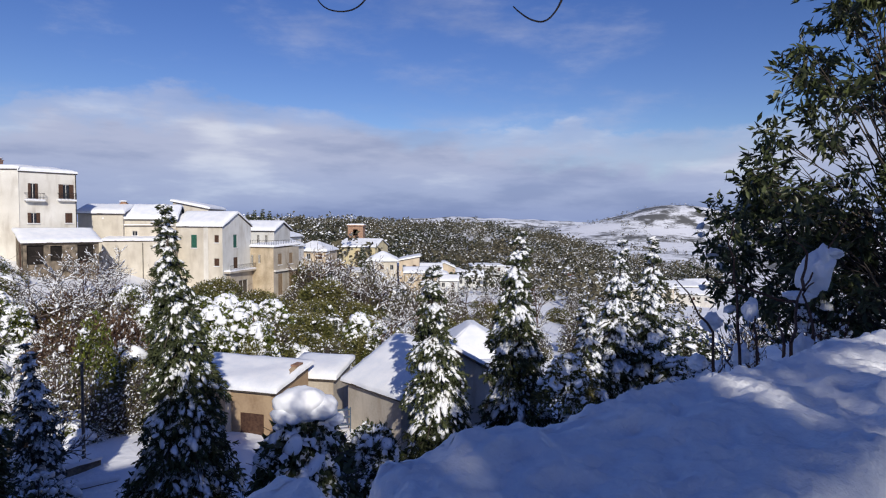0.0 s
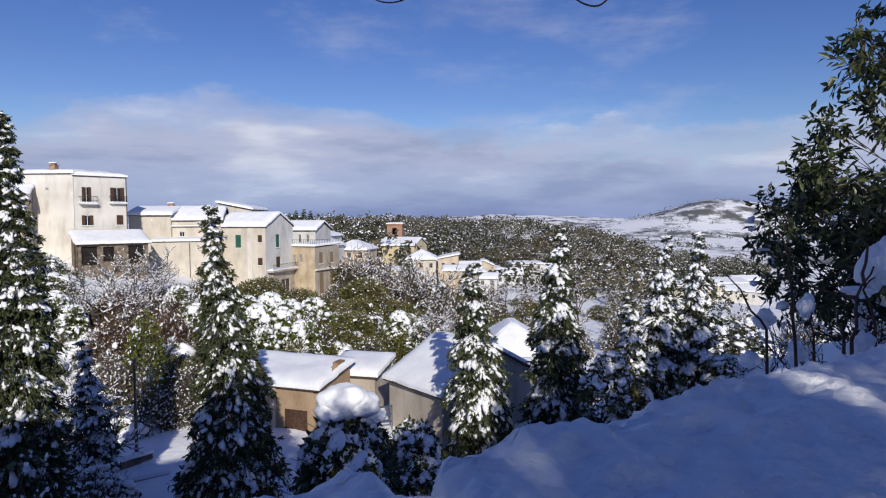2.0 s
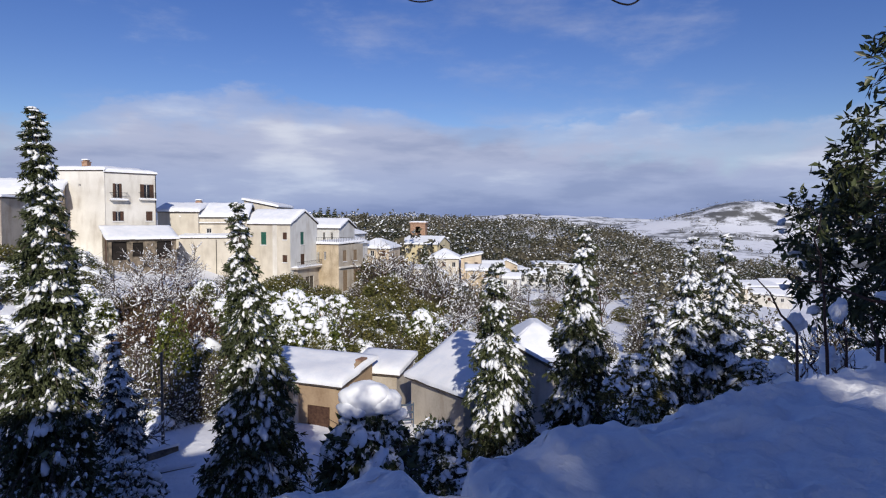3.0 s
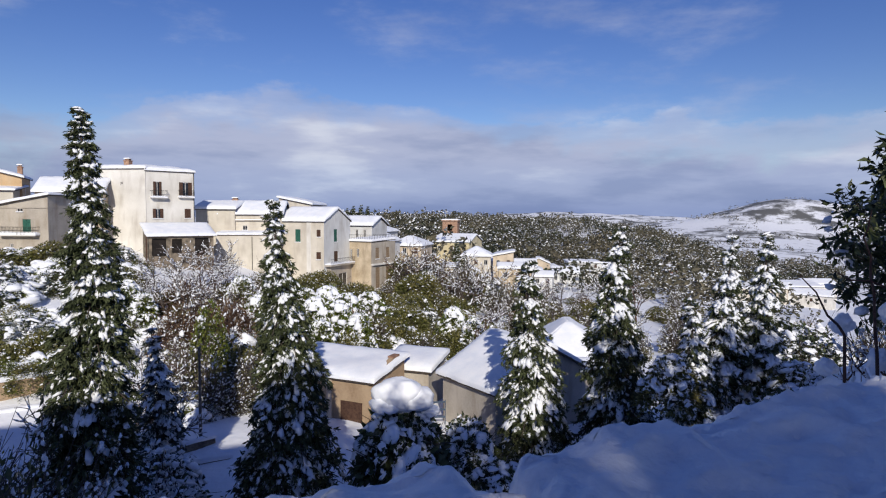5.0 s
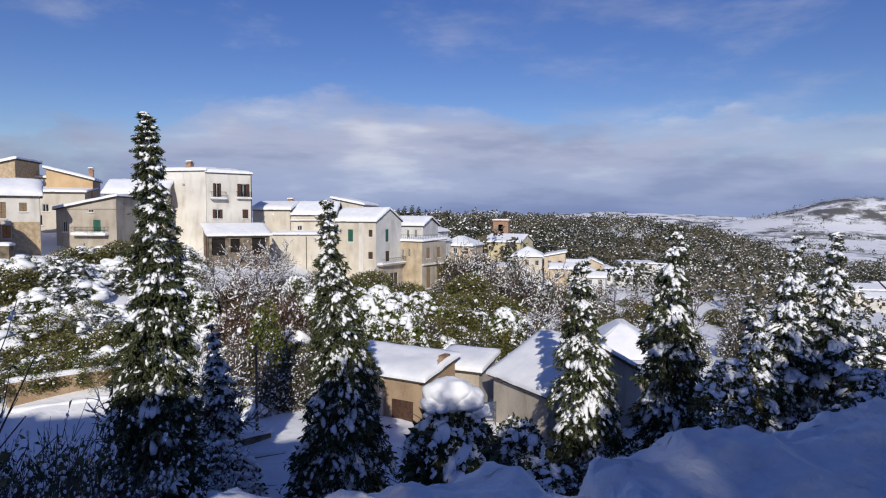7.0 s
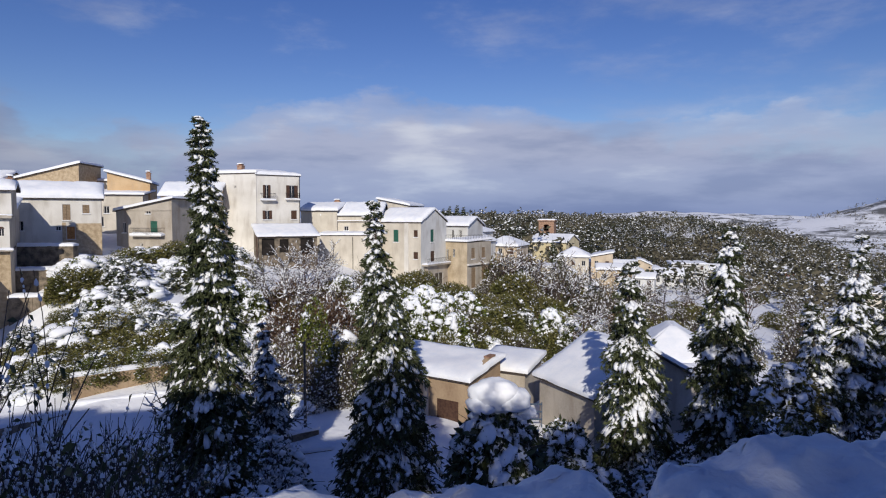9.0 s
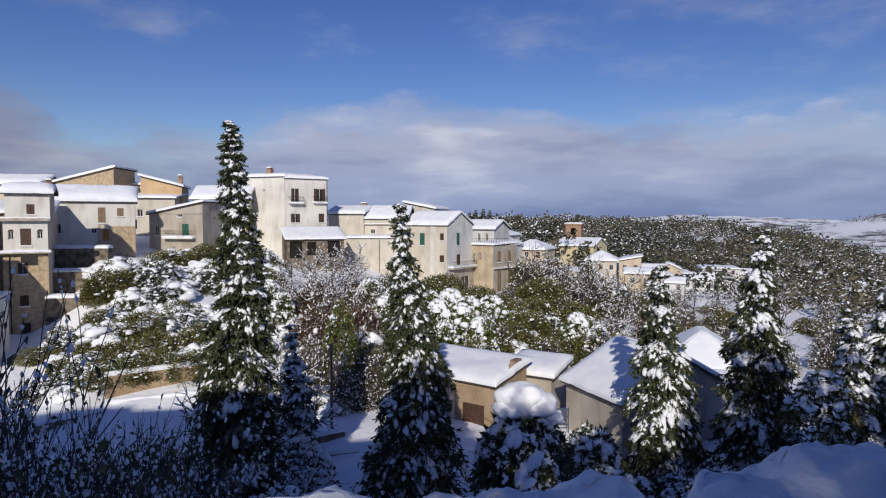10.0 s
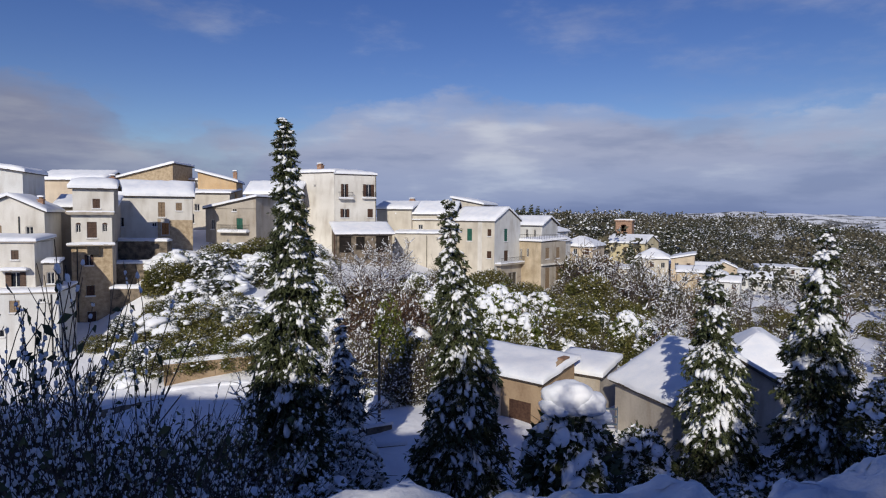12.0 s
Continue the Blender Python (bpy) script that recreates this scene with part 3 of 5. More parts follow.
# the near white house with its balcony and terrace
h = house("white rendered house with a snowy balcony and shuttered window", (-60.9, 30.6), 40.1, 7.19, 5, -16.5, -7.3, PLASTER_COLD, "flat", 0, [(3.28, 4.11, -9.04, -7.89, "t"), (5.63, 6.2, -8.14, -7.8, "w"), (2.03, 2.84, -11.18, -10.5, "w")], snow=0.25, over=0.12, eave=PLASTER_GREY)
downpipe(h, 6.6, -16, -7.4)
h = house("white upper storey with brown shutters and snowy awning", (-62.1, 31.4), 39.2, 5.37, 4.6, -7.2, -2.75, PLASTER_WHITE, "flat", 0, [(3.46, 4.08, -4.36, -3.43, "s"), (3.0, 4.6, -6.85, -5.47, "f")], snow=0.35, over=0.2, eave=PLASTER_GREY)
ledge(h, 2.6, 4.9, 0, -5.2, 0.8, 0.1, 0.25)
h = house("small grey terrace shed on the white house roof", (-57.3, 35.1), 42.6, 1.25, 1.5, -7.3, -4.75, PLASTER_GREY, "flat", 0, [(0.3, 0.95, -6.6, -5.5, "w")], snow=0.3, over=0.1)
# white gabled houses behind it
house("white gabled house with snow on its roof", (-73.2, 37.2), 39.0, 5.27, 6, -14, 4.3, PLASTER_COLD, "right", 0.8, [(2.2, 2.9, 0.6, 2.1, "w"), (3.9, 4.6, 0.6, 2.1, "w")], snow=0.5)
h = house("white lower wing with a snowy gable", (-67.9, 34.9), 40.5, 6.3, 5, -14, 0.1, PLASTER_WHITE, "cross", 1.5, [(1.0, 2.5, -2.74, -1.28, "t"), (4.6, 5.3, -2.5, -1.4, "w")], snow=0.45)
chimney(h, 5.4, 1, 0.4, 0.5, 0.9)
downpipe(h, 4.0, -10, -0.4)
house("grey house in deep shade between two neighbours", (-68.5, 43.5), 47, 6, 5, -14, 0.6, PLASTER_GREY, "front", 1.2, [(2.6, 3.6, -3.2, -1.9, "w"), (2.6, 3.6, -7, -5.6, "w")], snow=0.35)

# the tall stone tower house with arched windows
# the right walls are grey: shade on that side is put into the colour
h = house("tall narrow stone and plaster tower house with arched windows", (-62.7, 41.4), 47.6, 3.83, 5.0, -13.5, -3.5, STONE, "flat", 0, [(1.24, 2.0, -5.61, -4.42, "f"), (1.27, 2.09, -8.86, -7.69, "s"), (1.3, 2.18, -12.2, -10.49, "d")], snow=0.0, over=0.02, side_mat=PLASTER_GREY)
downpipe(h, 0.5, -13, -3.6)
ledge(h, -0.3, 4.1, 0.0, -3.32, 0.55, 0.15, 0.3)
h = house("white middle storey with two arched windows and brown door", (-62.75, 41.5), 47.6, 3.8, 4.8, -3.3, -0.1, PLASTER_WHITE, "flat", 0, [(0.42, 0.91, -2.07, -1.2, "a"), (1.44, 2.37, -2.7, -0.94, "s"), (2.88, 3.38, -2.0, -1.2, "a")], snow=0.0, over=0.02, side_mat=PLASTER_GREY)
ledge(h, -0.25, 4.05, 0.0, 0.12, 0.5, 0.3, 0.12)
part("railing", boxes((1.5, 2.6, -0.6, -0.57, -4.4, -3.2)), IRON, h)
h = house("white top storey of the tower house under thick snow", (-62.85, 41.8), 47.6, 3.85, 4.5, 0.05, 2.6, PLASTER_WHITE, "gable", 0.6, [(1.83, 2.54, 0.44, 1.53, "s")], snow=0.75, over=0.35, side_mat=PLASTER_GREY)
chimney(h, 3.2, 3, 2.9, 0.5, 1.0)

# the house with the thick snow roof and orange door
h = house("plastered house with thick roof snow and orange door", (-69.4, 51.8), 47.0, 8.73, 7, -10, 2.2, PLASTER_WHITE, "gable", 1.6, [(4.68, 5.51, -0.51, 1.45, "t"), (6.75, 7.5, 0.3, 1.4, "t"), (5.04, 5.92, -2.75, -1.2, "o"), (0.1, 0.8, -1.72, -0.52, "w"), (3.94, 4.5, -1.73, -1.15, "w")], snow=0.7)
part("stone_base", boxes((4.6, 8.73, -0.035, -0.004, -9, -2.85), (4.6, 4.98, -0.035, -0.004, -2.85, -0.75), (5.98, 8.73, -0.035, -0.004, -2.85, -0.85)), STONE, h, "bare rubble stone where the plaster is gone")
house("stone house with a lean roof rising behind", (-86.5, 64.9), 23.6, 8.67, 7, -2, 5.4, STONE, "left", 2.2, snow=0.45)
h = house("orange plastered house with a snowy lean roof", (-76.1, 71.0), 35.4, 5.8, 7, -2, 5.0, PLASTER_ORANGE, "right", 1.5, snow=0.4)
chimney(h, 5.0, 2, 5.6, 0.6, 1.0)
house("small white house with a flat snowy roof", (-82.7, 72.7), 30.3, 4.2, 5, -2, 5.4, PLASTER_WHITE, "flat", 0, [(1.5, 2.3, 3.2, 4.4, "w")], snow=0.35)
house("white house set back under a snowy roof", (-95, 58), 24, 10, 7, -4, 5.0, PLASTER_PEACH, "gable", 1.3, snow=0.5)
house("low white house between roofs", (-75.6, 68.2), 30, 6.5, 6, -5, 3.1, PLASTER_CREAM, "front", 0.7, [(1.2, 2.0, 0.4, 1.5, "w"), (0.4, 1.2, -1.5, 0, "w")], snow=0.3)

# the grey-beige gabled house with its small balcony
h = house("grey-beige plastered house with green shutters and snowy balcony", (-66.7, 63.5), 7.1, 8.26, 8, -9.5, 0.65, PLASTER_GREY, "left", 1.55, [(5.1, 6.1, -2.4, -0.6, "g"), (4.41, 5.15, 0.29, 0.76, "w"), (3.41, 3.88, -4.02, -3.54, "w"), (0.9, 1.45, -2.2, -0.8, "w")], snow=0.4)
balcony(h, 2.6, 7.2, -2.45, 0.8, 0.45)
h = house("peach plastered house with thick roof snow", (-66.3, 71.0), 25.5, 8.0, 7, -8, 3.0, PLASTER_PEACH, "gable", 1.8, [(5.2, 6.1, 0.5, 1.9, "w")], snow=0.5)

# the tall white house
h = house("tall white plastered house front with a small vent", (-61.7, 77.5), 1.1, 6.85, 9, -9, 6.35, PLASTER_WHITE, "flat", 0, [(3.0, 3.4, 4.2, 4.6, "w")], snow=0.55, over=0.15)
chimney(h, 2.2, 2.0, 6.6, 0.8, 1.1)
h = house("tall white house with brown shutters and iron balconies", (-54.85, 77.75), 50.8, 6.63, 9, -9, 6.1, PLASTER_WHITE, "flat", 0, [(0.96, 2.04, 2.5, 4.68, "b"), (4.49, 6.25, 2.73, 4.71, "f"), (0.86, 2.21, -0.54, 0.86, "f"), (5.2, 6.1, -0.52, 0.9, "s")], snow=0.5, over=0.15)
balcony(h, 4.3, 6.5, 2.6, 0.5, 0.2)
downpipe(h, 6.5, -9, 6.0)
# porch with red-brown walling
h = house("brown stone porch with a snowy lean roof", (-51.9, 73.9), 45.3, 8.4, 4, -9, -2.9, STONE_DARK, "front", 1.4, [(0.4, 2.2, -5.6, -3.2, "open"), (2.9, 4.2, -5.2, -3.3, "open"), (5.9, 7.8, -5.6, -3.2, "open")], snow=0.3)
part("post", boxes((-0.4, -0.25, -0.3, -0.15, -9, -2.8)), SHUTTER, h)

# cream houses
house("cream house with a snowy pitched roof", (-54.2, 88.9), 8.8, 6.2, 8, -9, 0.9, PLASTER_CREAM, "gable", 1.1, snow=0.45)
h = house("cream house with two small windows and snowy roof", (-50.6, 89.8), 14.6, 9.6, 8, -9, 0.15, PLASTER_CREAM, "gable", 1.9, [(3.51, 4.28, -2.4, -1.63, "w"), (7.17, 7.83, -2.64, -1.89, "w")], snow=0.45)
chimney(h, 1.2, 3.0, 1.6, 0.9, 0.9)
ledge(h, 0.6, 9.4, 0, -0.75, 0.35, 0.12, 0.12)
h = house("cream garden wall house with a flat snowy roof", (-49.1, 86.0), 20.8, 9.34, 4.2, -12, -3.1, PLASTER_CREAM, "flat", 0, [(8.1, 8.9, -6.2, -4.6, "w")], snow=0.35, over=0.12)
downpipe(h, 5.2, -10, -3.3)

# the gabled house on the cliff
h = house("cream and white gabled house with green shutters and an arched loggia", (-42.3, 92.9), -12.5, 8.73, 8.0, -15.5, -0.95, PLASTER_CREAM, "gable", 2.0, [(3.39, 4.38, -4.25, -2.19, "g"), (7.37, 8.11, -3.4, -2.21, "s"), (7.3, 8.15, -6.93, -5.72, "s")], [(2.9, 3.9, -4.28, -2.17, "g"), (2.9, 4.1, -7.5, -5.7, "s"), (2.5, 5.4, -11.08, -9.2, "w")], snow=0.5, side_mat=PLASTER_COLD, over=0.2)
part("pilaster", boxes((5.55, 6.35, -0.06, -0.004, -15, -1.0)), PLASTER_WHITE, h)
b = part("terrace", boxes((8.76, 9.9, 0.2, 7.6, -8.0, -7.7)), PLASTER_GREY, h)
part("railing", boxes((9.84, 9.88, 0.2, 7.6, -6.85, -6.8), *[(9.84, 9.87, y, y + 0.03, -7.7, -6.85) for y in np.arange(0.25, 7.6, 0.3)]), IRON, b)
part("snow", snow_sheet([(8.8, 0.2, -7.7), (9.9, 0.2, -7.7), (9.9, 7.6, -7.7), (8.8, 7.6, -7.7)], 0.25, 0.3, 2, 0.03), None, b)
h2 = house("stone arcade below the gabled house", (-32.9, 91.8), 80, 7.4, 3, -15.5, -8.1, PLASTER_GREY, "flat", 0, [(2.4, 5.2, -11.6, -9.3, "w")], snow=0, over=0.02)
house("white house set back above a terrace", (-36.3, 106.3), -8.1, 6.2, 7, -10, -1.75, PLASTER_COLD, "gable", 1.4, [(3.0, 3.5, -4.3, -2.5, "w"), (4.5, 5.0, -4.3, -2.5, "w")], snow=0.45)
house("tall house with a raised snowy roof behind", (-47.5, 105), 4, 6, 9, -9, 1.9, PLASTER_CREAM, "right", 1.2, snow=0.4)
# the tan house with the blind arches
# its right wall is coloured grey in place of the shade there
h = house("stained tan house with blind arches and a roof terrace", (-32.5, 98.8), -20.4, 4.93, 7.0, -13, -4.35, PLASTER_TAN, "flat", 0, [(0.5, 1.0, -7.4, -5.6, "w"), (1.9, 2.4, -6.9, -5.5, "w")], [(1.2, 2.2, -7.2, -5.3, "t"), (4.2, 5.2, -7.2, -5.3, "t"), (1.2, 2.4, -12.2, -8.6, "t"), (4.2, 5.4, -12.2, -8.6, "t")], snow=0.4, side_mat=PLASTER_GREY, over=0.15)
part("cornice", boxes((4.94, 5.3, 0, 7.0, -8.2, -7.95)), PLASTER_WHITE, h)
part("railing", boxes((0, 4.93, 0.0, 0.04, -3.2, -3.15), (4.88, 4.93, 0, 7, -3.2, -3.15), *[(x, x + 0.03, 0, 0.03, -4.2, -3.15) for x in np.arange(0, 4.9, 0.45)], *[(4.89, 4.92, y, y + 0.03, -4.2, -3.15) for y in np.arange(0, 7, 0.45)]), IRON, h)


def far_house(label, x, y, w, d, z0, ze, mat, roof="gable", rise=1.3, ang=0, n=3, snow=0.4, floors=1):
    ws = []
    for f in range(floors):
        zb = z0 + (ze - z0) * (f + 0.42) / floors
        for i in range(n):
            u = w * (i + 0.5) / n
            ws.append((u - 0.45, u + 0.45, zb, min(ze - 0.3, zb + 1.25), "s" if (i + f) % 2 else "w"))
    return house(label, (x, y), ang, w, d, z0 - 4, ze, mat, roof, rise, ws, snow=snow, group="houses down the valley")


far_house("white house below the terrace with a snowy roof", -35.2, 115.5, 5.2, 8, -11, -5.0, PLASTER_COLD, "hip", 1.3, -6, 2, floors=2)
far_house("tan house with a snowy pitched roof", -32.0, 124, 7.2, 9, -12, -6.2, PLASTER_PEACH, "hip", 1.6, -4, 3, floors=2)
far_house("long pale house stepping down the hill", -45, 132, 10, 10, -10, -3.6, PLASTER_WHITE, "hip", 1.8, -6, 3, floors=2)
h = far_house("yellow church nave with a snowy roof", -31.5, 175, 10.9, 13, -11.5, -7.5, PLASTER_YELLOW, "gable", 2.0, -10, 3)
tower = thing("bell_tower", "square brick bell tower with a flat snowy top", "tower", pose(-31.2, 189, 0))
part("shaft", wall_mesh(4.7, -14, -1.6, [(1.6, 3.1, -4.6, -2.6)]), BRICK, tower)
for m in (pose(4.7, 0, 0, 0, 0, 90), pose(4.7, 4.7, 0, 0, 0, 180), pose(0, 4.7, 0, 0, 0, -90)):
    part("shaft", wall_mesh(4.7, -14, -1.6, []), BRICK, tower).matrix_basis = m
part("cornice", boxes((-0.3, 5, -0.3, 5, -1.6, -1.2)), BRICK, tower)
part("snow", snow_sheet([(-0.3, -0.3, -1.2), (5, -0.3, -1.2), (5, 5, -1.2), (-0.3, 5, -1.2)], 0.35, 0.5, 3, 0.02), None, tower)
far_house("pale yellow house with a broad snowy roof", -19.8, 148.7, 7.2, 9, -13.5, -9.8, PLASTER_CREAM, "hip", 1.9, 4, 3)
far_house("peach house beside a broad roof", -12.6, 156, 5.2, 9, -14, -10.2, PLASTER_PEACH, "left", 1.0, 2, 2)
far_house("narrow yellow house with a snowy roof", -21.2, 128.3, 2.8, 5, -15.5, -10.9, PLASTER_YELLOW, "flat", 0, 4, 1, floors=2)
far_house("small yellow gabled house in the snow", -18.6, 133.8, 4.8, 7, -15.5, -12.4, PLASTER_YELLOW, "cross", 1.0, 12, 2)
far_house("low tan house under a snowy roof", -10.2, 143, 6, 6, -16, -12.2, PLASTER_TAN, "gable", 1.0, 6, 2)
far_house("white flat-roofed house with bare walls", 8.7, 209.8, 10.8, 9, -21.5, -15.6, PLASTER_COLD, "flat", 0, 8, 3, floors=2)
far_house("cream gabled house with a snowy roof", 0.0, 199.9, 6.2, 8, -21, -17.4, PLASTER_CREAM, "cross", 1.4, 0, 3)
far_house("long low house with a snowy roof", -9, 176, 9, 8, -19, -15.6, PLASTER_PEACH, "hip", 1.6, 2, 3)
far_house("small white house among trees", -2.5, 160, 5, 6, -18.5, -15.6, PLASTER_COLD, "gable", 1.1, -5, 2)
far_house("red plastered house with a snowy roof", 46.1, 255.8, 7, 9, -25, -20.9, PLASTER_RED, "gable", 1.3, -4, 3)
far_house("pink house with a snowy roof", 38.6, 247, 6.2, 8, -25, -22.0, PLASTER_PEACH, "gable", 1.0, -4, 2)
far_house("long flat-roofed workshop under snow", 45.7, 225.4, 15, 24, -26.5, -22.6, PLASTER_COLD, "gable", 0.9, 4, 5)
far_house("low workshop with a broad snowy roof", 64, 214, 16, 20, -27, -23.5, PLASTER_CREAM, "gable", 1.0, 8, 5)
far_house("second low workshop with a snowy roof", 82, 236, 18, 18, -29, -25, PLASTER_COLD, "gable", 1.2, 6, 5)
far_house("white farmhouse at the foot of the hill", 104, 262, 12, 10, -31, -26.5, PLASTER_WHITE, "gable", 1.6, 10, 3)
VALLEY = (
    (5.2, 168, 7, PLASTER_COLD, "gable", "white cottage roofed with snow among bare trees"),
    (3.4, 182, 9, PLASTER_CREAM, "gable", "cream farmhouse under a broad snowy roof"),
    (1.4, 196, 7, PLASTER_PEACH, "cross", "peach gabled cottage in the snowy valley"),
    (-0.8, 184, 8, PLASTER_COLD, "gable", "low white house with a snowy roof"),
    (-3.6, 214, 10, PLASTER_WHITE, "gable", "long white house on the valley floor"),
    (-6.2, 232, 9, PLASTER_CREAM, "gable", "cream house behind snowy trees"),
    (-12.6, 246, 9, PLASTER_YELLOW, "cross", "pale yellow gabled house in snow"),
    (-15.2, 232, 12, PLASTER_COLD, "gable", "white shed with a long snowy roof"),
    (-18.0, 252, 10, PLASTER_PEACH, "gable", "peach farmhouse with a snowy roof"),
    (-20.5, 236, 12, PLASTER_WHITE, "gable", "white barn under thick snow"),
)
for a, d, w, mat, roof, label in VALLEY:
    x, y = -math.sin(radians(a)) * d, math.cos(radians(a)) * d
    z = ground(x, y)
    far_house(label, x, y, w, 8, z, z + 3.6 + 0.2 * (w % 4), mat, roof, 1.6, a * 1.5, 3)
# ---- the yard: sheds, walls, pole ----
h = house("low tan shed with a snowy lean roof", (-18.4, 40.6), -15.7, 7.69, 4.4, -14.4, -11.05, SHED_TAN, "front", 0.75, snow=0.42, group="sheds in the yard", name="shed", over=0.25)
part("pilaster", boxes((4.1, 4.5, -0.12, -0.004, -14.3, -11.1)), PLASTER_PEACH, h)
# flat dark panel on the wall: the doorway's shade is put into its colour
part("doorway_shade", boxes((5.2, 6.9, -0.05, -0.004, -14.2, -12.5)), SHUTTER, h)
bm = bmesh.new()
prism(bm, [(0.0, -11.3), (3.1, -10.5), (3.1, -9.95), (2.7, -9.9), (0.0, -10.95)], 0, 0.3)
end = part("end_wall", bm, SHED_TAN, h, "bare tan end wall standing above the roof")
end.matrix_basis = pose(7.72, 0, 0, 0, 0, 90)
part("coping", boxes((7.35, 7.8, 2.6, 3.5, -9.92, -9.8)), TILE, h)
house("back shed with a rounded snow roof", (-11.6, 43.6), -10, 3.6, 3.6, -14.3, -11.3, PLASTER_GREY, "front", 0.5, snow=0.5, group="sheds in the yard", name="shed")
fence = thing("fence", "blue-grey metal fence with horizontal rails in snow", "fence", pose(-9.0, 38.6, 0, 0, 0, 18))
for i in range(4):
    part("post", boxes((i * 0.95, i * 0.95 + 0.06, 0, 0.06, -14.4, -12.2)), RAIL_BLUE, fence)
for z in (-13.4, -12.9, -12.4):
    part("rail", boxes((0, 2.9, 0.01, 0.04, z, z + 0.12)), RAIL_BLUE, fence)
# barn with a wide snow roof, and the hipped one behind it
barn = house("grey barn with a wide snowy pitched roof", (-6.6, 40.6), -46, 5.6, 8.6, -14.3, -10.7, PLASTER_GREY, "gable", 2.3, snow=0.35, group="sheds in the yard", name="barn", over=0.3)
house("pale barn with a snowy hipped roof", (-0.8, 47.2), 3, 6.2, 8, -14.3, -10.9, PLASTER_COLD, "hip", 2.1, snow=0.35, group="sheds in the yard", name="barn", over=0.3)
house("lean-to with a snowy roof before the barn", (-0.6, 42.3), 3, 5.8, 4.4, -14.3, -12.5, PLASTER_GREY, "front", 1.4, snow=0.4, group="sheds in the yard", name="barn", over=0.2)


def pole(x, y, z0, z1):
    v, f = tubes([(0, 0, z0), (0, 0, z0 + 1.0)], [(0, 0, z0 + 1.0), (0, 0, z1)], [0.12, 0.1], [0.1, 0.075], 8)
    t = thing("pole", "slim weathered street pole standing in snow", "pole", pose(x, y, 0))
    part("shaft", mesh_from("shaft", v, f, POLE, True), None, t)
    part("cap", boxes((-0.09, 0.09, -0.09, 0.09, z1, z1 + 0.08)), POLE, t)
    part("collar", boxes((-0.11, 0.11, -0.11, 0.11, z0 + 0.5, z0 + 0.6)), POLE, t)


pole(-20.5, 33.8, -14.6, -8.07)


def low_wall(label, x0, y0, x1, y1, z0, z1, thick=0.4, snow=0.22, mat=STONE_DARK, name="low_wall"):
    ln, ang = math.hypot(x1 - x0, y1 - y0), math.degrees(math.atan2(y1 - y0, x1 - x0))
    w = thing(name, label, "wall", pose(x0, y0, 0, 0, 0, ang), "walls of the yard")
    n = max(1, int(ln / 1.6))
    for i in range(n):
        part("block", boxes((ln * i / n + 0.006, ln * (i + 1) / n - 0.006, 0, thick, z0, z1), bevel=0.03), mat, w)
    if snow:
        part("snow", snow_sheet([(0, 0, z1), (ln, 0, z1), (ln, thick, z1), (0, thick, z1)], snow, 0.25, x0, 0.06), None, w)
    return w
# ---- trees and shrubs ----
def joined(chunks):
    vs, fs, off = [], [], 0
    for v, f in chunks:
        vs.append(v)
        fs.append(np.asarray(f) + off)
        off += len(v)
    return np.concatenate(vs), np.concatenate(fs)


